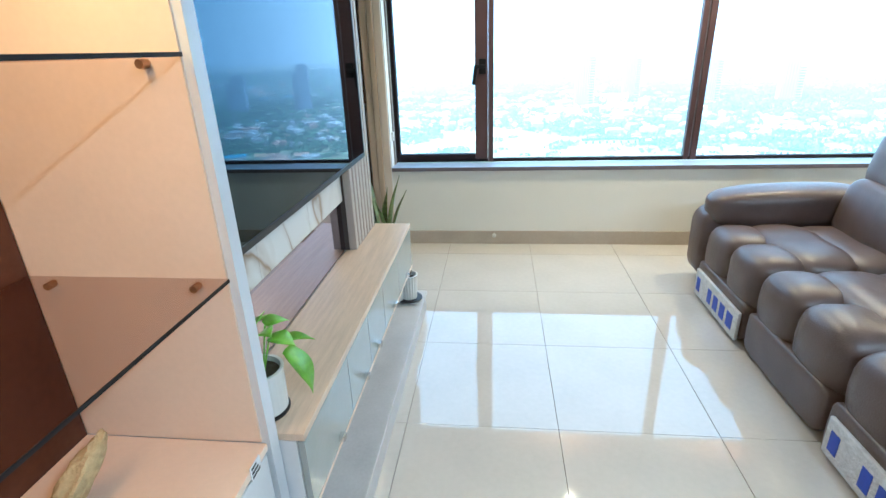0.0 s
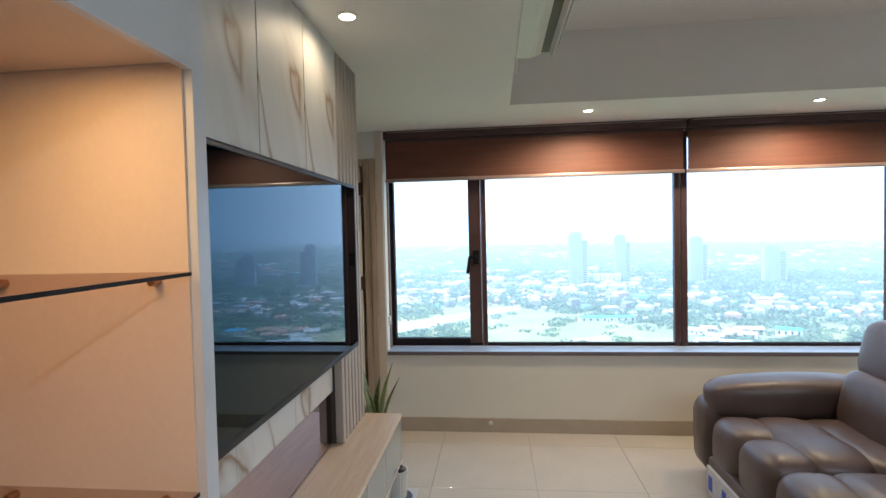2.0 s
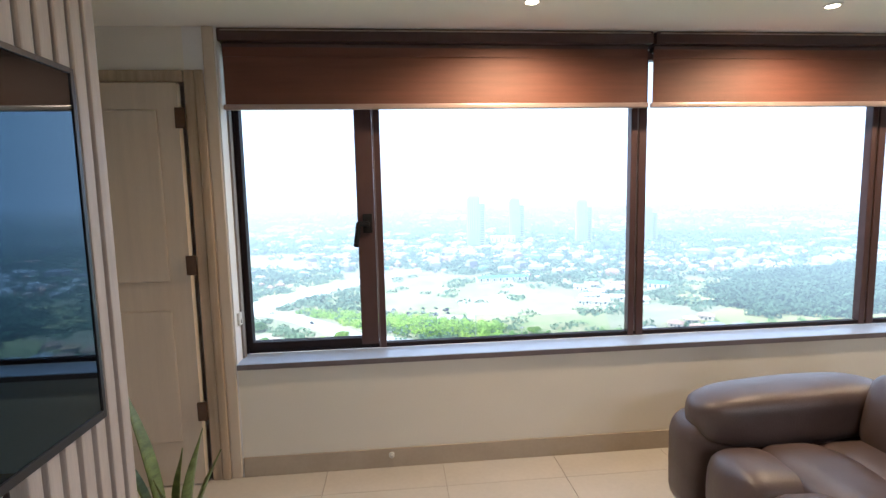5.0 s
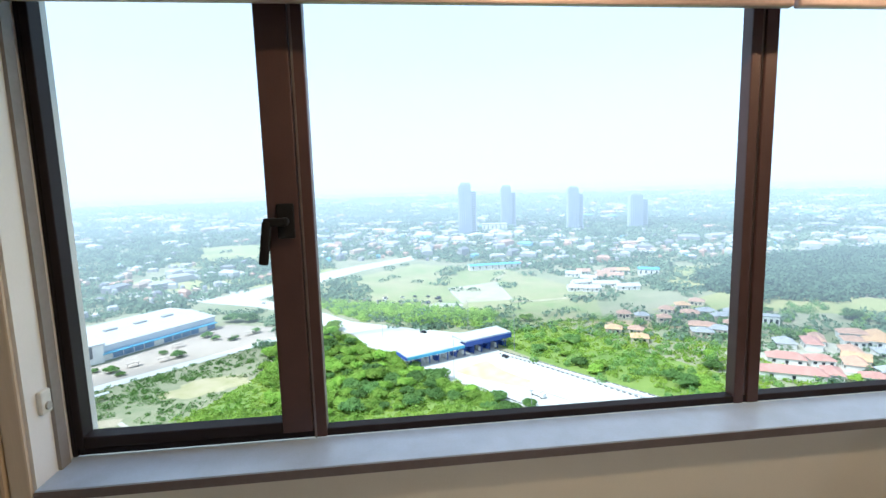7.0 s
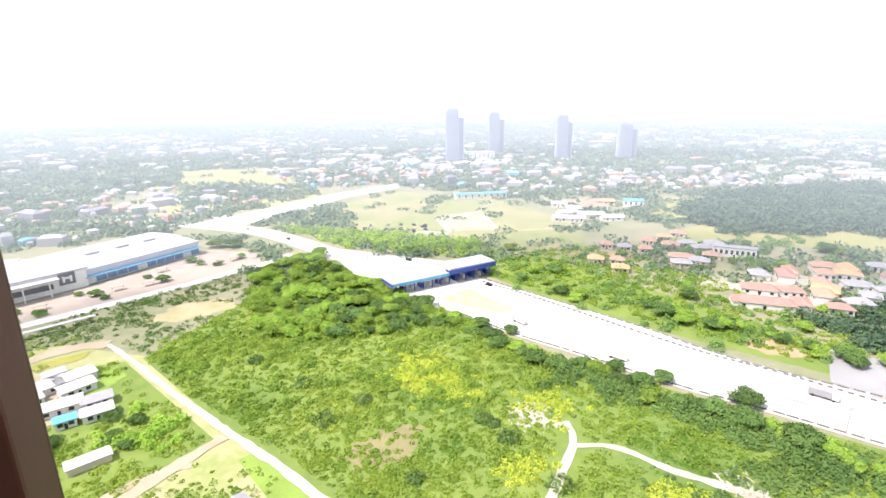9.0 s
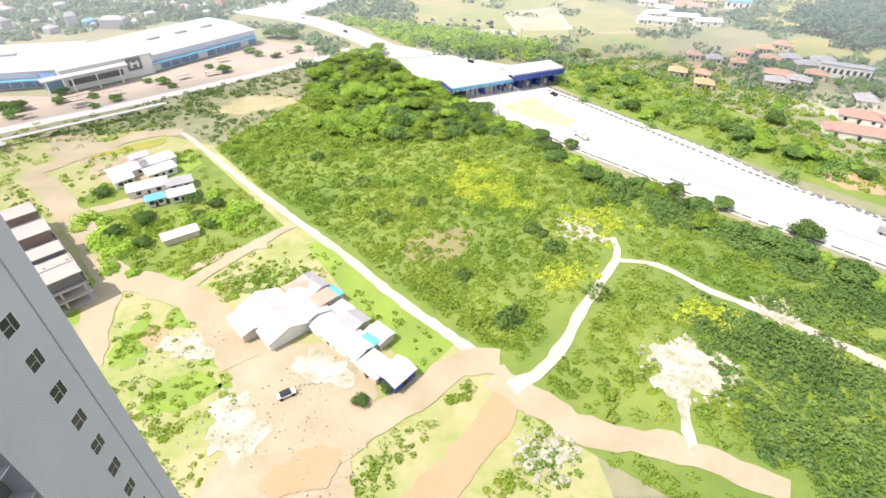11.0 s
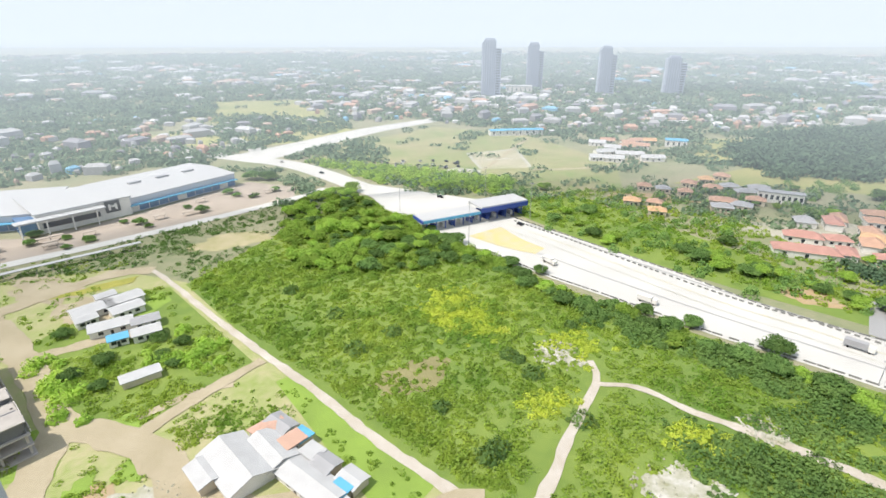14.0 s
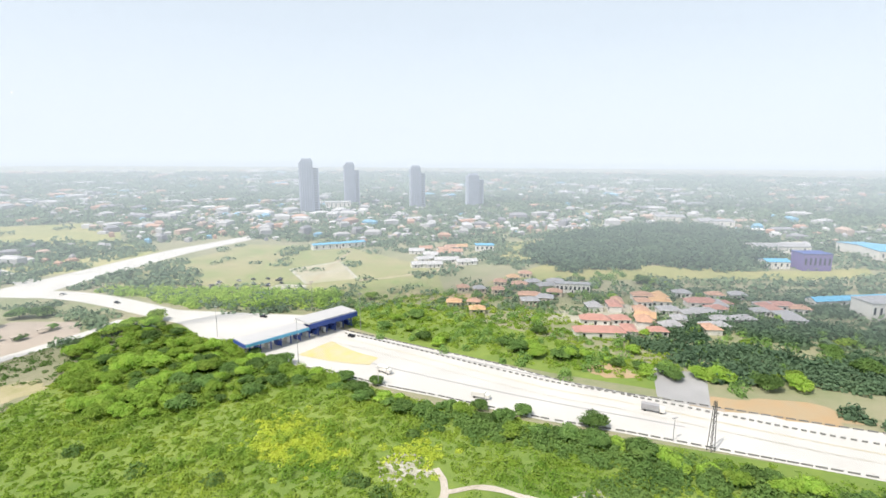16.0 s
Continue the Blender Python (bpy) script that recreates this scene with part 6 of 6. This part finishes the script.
for e, (p, c) in zip(ramp.color_ramp.elements, stops):
    e.position, e.color = p, (*c, 1)
nt.links.new(geo.outputs["Random Per Island"], ramp.inputs["Fac"])
nt.links.new(ramp.outputs["Color"], nt.nodes["Principled BSDF"].inputs["Base Color"])
nt.nodes["Principled BSDF"].inputs["Roughness"].default_value = 0.8
az, dist = rng.uniform(-1.05, 1.32, 15000), 480 * np.exp(rng.uniform(0, 2.1, 15000))
x, y = np.sin(az) * dist, np.cos(az) * dist
keep = rng.uniform(0, 1, len(x)) < 0.62 * (1 - lumps(x, y, 0.006, 21)) ** 1.3 + 0.05
keep &= ~inside(WOOD, x, y) & ~inside([(-330, 900), (-225, 915), (-100, 690), (-20, 380), (120, 420), (170, 540), (60, 640), (-60, 650), (-300, 720)], x, y)
for pts, w in TRACKS[11:13]:
    keep &= near_line(pts, x, y) > w + 10
keep &= ~((x > 60) & (y < 560) & (x < 640)) & ~((np.abs(x) < 130) & (y < 640))
x, y, dist = x[keep], y[keep], dist[keep]
n = len(x)
s = rng.uniform(3, 9, n) * (dist / 700) ** 0.8
big = rng.uniform(0, 1, n) < 0.16
L, Wd, Ht = s * np.where(big, 3.2, 1.3), s * np.where(big, 1.6, 0.9), np.where(big, 7, 4) * rng.uniform(0.7, 1.3, n)
a = rng.choice([0.1, 0.7, -0.5, 1.2], n)
ca, sa = np.cos(a), np.sin(a)
ux, uy = np.array([-1, 1, 1, -1]), np.array([-1, -1, 1, 1])
V = np.zeros((n, 10, 3))
for k in range(4):
    px, py = L / 2 * ux[k], Wd / 2 * uy[k]
    for j, z_ in ((0, 0.0), (4, 1.0)):
        V[:, k + j] = np.stack([x + px * ca - py * sa, y + px * sa + py * ca, GZ + Ht * z_], 1)
for k, sg in ((8, -1), (9, 1)):
    px = L / 2 * 0.6 * sg
    V[:, k] = np.stack([x + px * ca, y + px * sa, GZ + Ht * 1.35], 1)
F = [(0, 1, 5, 4), (1, 2, 6, 5), (2, 3, 7, 6), (3, 0, 4, 7), (4, 5, 9, 8), (6, 7, 8, 9), (5, 6, 9), (7, 4, 8)]
faces = [tuple(i * 10 + j for j in f) for i in range(n) for f in F]
me = bpy.data.meshes.new("far_suburb")
me.from_pydata(V.reshape(-1, 3).tolist(), [], faces)
me.materials.append(CITY)
tagged(new("far_suburb", me), "hazy white and orange roofs of far suburbs", "houses", kind="stuff")


# added glowing shells stand in for haze over the plain, thickening with distance
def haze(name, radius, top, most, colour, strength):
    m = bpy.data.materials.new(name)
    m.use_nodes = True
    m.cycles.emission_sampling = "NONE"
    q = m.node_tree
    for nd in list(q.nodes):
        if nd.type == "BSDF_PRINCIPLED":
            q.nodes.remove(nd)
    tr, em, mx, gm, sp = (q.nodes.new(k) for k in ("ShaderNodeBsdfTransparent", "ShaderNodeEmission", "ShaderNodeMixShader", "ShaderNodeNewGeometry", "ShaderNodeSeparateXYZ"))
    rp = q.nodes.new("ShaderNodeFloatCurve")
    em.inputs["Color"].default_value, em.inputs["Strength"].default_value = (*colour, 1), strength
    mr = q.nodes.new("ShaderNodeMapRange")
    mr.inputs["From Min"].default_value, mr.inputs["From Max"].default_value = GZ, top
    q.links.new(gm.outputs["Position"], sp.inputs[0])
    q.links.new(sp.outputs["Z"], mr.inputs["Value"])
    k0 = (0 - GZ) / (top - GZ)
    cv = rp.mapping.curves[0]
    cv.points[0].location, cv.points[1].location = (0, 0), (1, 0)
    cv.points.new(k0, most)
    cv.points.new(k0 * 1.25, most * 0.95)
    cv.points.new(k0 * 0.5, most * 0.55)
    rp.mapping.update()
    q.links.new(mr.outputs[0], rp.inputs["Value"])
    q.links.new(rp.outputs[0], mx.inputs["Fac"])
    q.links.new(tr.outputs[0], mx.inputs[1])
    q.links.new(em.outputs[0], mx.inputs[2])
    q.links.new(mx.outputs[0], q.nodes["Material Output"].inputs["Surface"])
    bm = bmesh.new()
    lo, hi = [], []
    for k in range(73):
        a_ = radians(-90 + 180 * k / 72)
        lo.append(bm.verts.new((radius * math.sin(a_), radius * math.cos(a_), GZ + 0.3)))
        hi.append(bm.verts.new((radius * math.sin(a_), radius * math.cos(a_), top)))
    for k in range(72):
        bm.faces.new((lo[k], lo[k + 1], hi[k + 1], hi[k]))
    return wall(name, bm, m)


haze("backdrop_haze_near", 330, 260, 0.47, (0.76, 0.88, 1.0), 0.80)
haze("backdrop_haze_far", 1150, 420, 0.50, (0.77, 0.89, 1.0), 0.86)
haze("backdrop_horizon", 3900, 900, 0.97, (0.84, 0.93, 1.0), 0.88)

# the wing of the same building, seen down its side
FX, FY = -24.5, 23.9
wing = thing("apartment_wing", FX, FY, GZ, "tall grey apartment wing with columns of small windows", "building")
part("wall", block(-18, 0, -8.3, 0, 0, 130), FACADE, wing)
# back of the recess, in a darker colour than the facade
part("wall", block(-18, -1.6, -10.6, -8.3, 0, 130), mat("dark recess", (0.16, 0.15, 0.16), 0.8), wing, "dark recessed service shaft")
part("wall", block(-18, 0, -40, -10.6, 0, 130), FACADE, wing)
part("groove", block(0, 0.02, -1.66, -1.54, 0, 130), mat("facade joint", (0.30, 0.31, 0.33), 0.8), wing)
proto_w = None
for col, wy in ((0, -3.5), (1, -13.0)):
    for k in range(36):
        zc = 83.2 + 3.1 * 5 - 3.1 * k
        if zc < 4:
            continue
        if proto_w is None:
            proto_w = part("window", block(-0.02, 0.03, -0.62, 0.62, -0.66, 0.66), mat("window surround", (0.62, 0.62, 0.64), 0.7), wing)
            wpane = part("pane", block(0.02, 0.035, -0.55, 0.55, -0.6, 0.6), DARKGLASS, proto_w)
            wbar = part("bar", block(0.03, 0.05, 0.1, 0.15, -0.6, 0.6, bm=block(0.03, 0.05, -0.55, 0.1, -0.05, 0.0)), mat("window bar", (0.45, 0.45, 0.47), 0.5), proto_w)
            proto_w.location = (0, wy, zc)
            continue
        w2 = new("window", proto_w.data)
        w2.parent, w2.location = wing, (0, wy, zc)
        for src in (wpane, wbar):
            c2 = new(src.name.split(".")[0], src.data)
            c2.parent = w2
for k in range(32):
    part("ledge", block(-1.6, -0.2, -10.6, -8.3, k * 3.1 + 2.0, k * 3.1 + 2.12), FACADE, wing)

# concrete frame of a building going up
fr = thing("building_shell", -124, 122, GZ, "bare concrete building shell of low storeys under construction", "building", turn=136)
BROWNWALL = mat("brown brick infill", (0.24, 0.17, 0.13), 0.9, scale=0.4, fine=3)
SLATE = mat("dark grey roof sheets", (0.13, 0.13, 0.14), 0.6, scale=0.3, fine=2)
RAW = mat("raw concrete", (0.40, 0.37, 0.34), 0.9, scale=0.4, fine=3)
for k in range(3):
    part("slab", block(-28, 28, -7, 7, k * 3.3 + 0.1, k * 3.3 + 0.45), RAW, fr)
for i in range(9):
    for j in (-6, 0, 6):
        part("column", block(-27 + i * 6.7, -26.4 + i * 6.7, j - 0.3, j + 0.3, 0, 7.9), RAW, fr)
for k in range(6):
    x_, h_ = -27 + k * 9.2, (10.5, 7.2, 8.4, 11.2, 7.6, 9.6)[k]
    part("wall", block(x_, x_ + 7.4, -6.4, 6.4, 6.9, h_), BROWNWALL if k % 2 else SLATE, fr, "dark unfinished upper room")
    part("roof", block(x_ - 0.4, x_ + (6.2, 7.8)[k % 2], -7, 7 - 2.5 * (k % 3), h_, h_ + 0.3, 0.05), RAW, fr)
    part("parapet", block(x_, x_ + 7.4, -7.4, -7.1, 6.9, 8.0), RAW, fr)

# body of the tower under the flat
base = thing("apartment_tower", 0, 0, GZ, "lower storeys of the tall grey apartment tower", "building")
part("wall", block(-24.4, 16, -20, 0.10, 0, 99.68), FACADE, base)
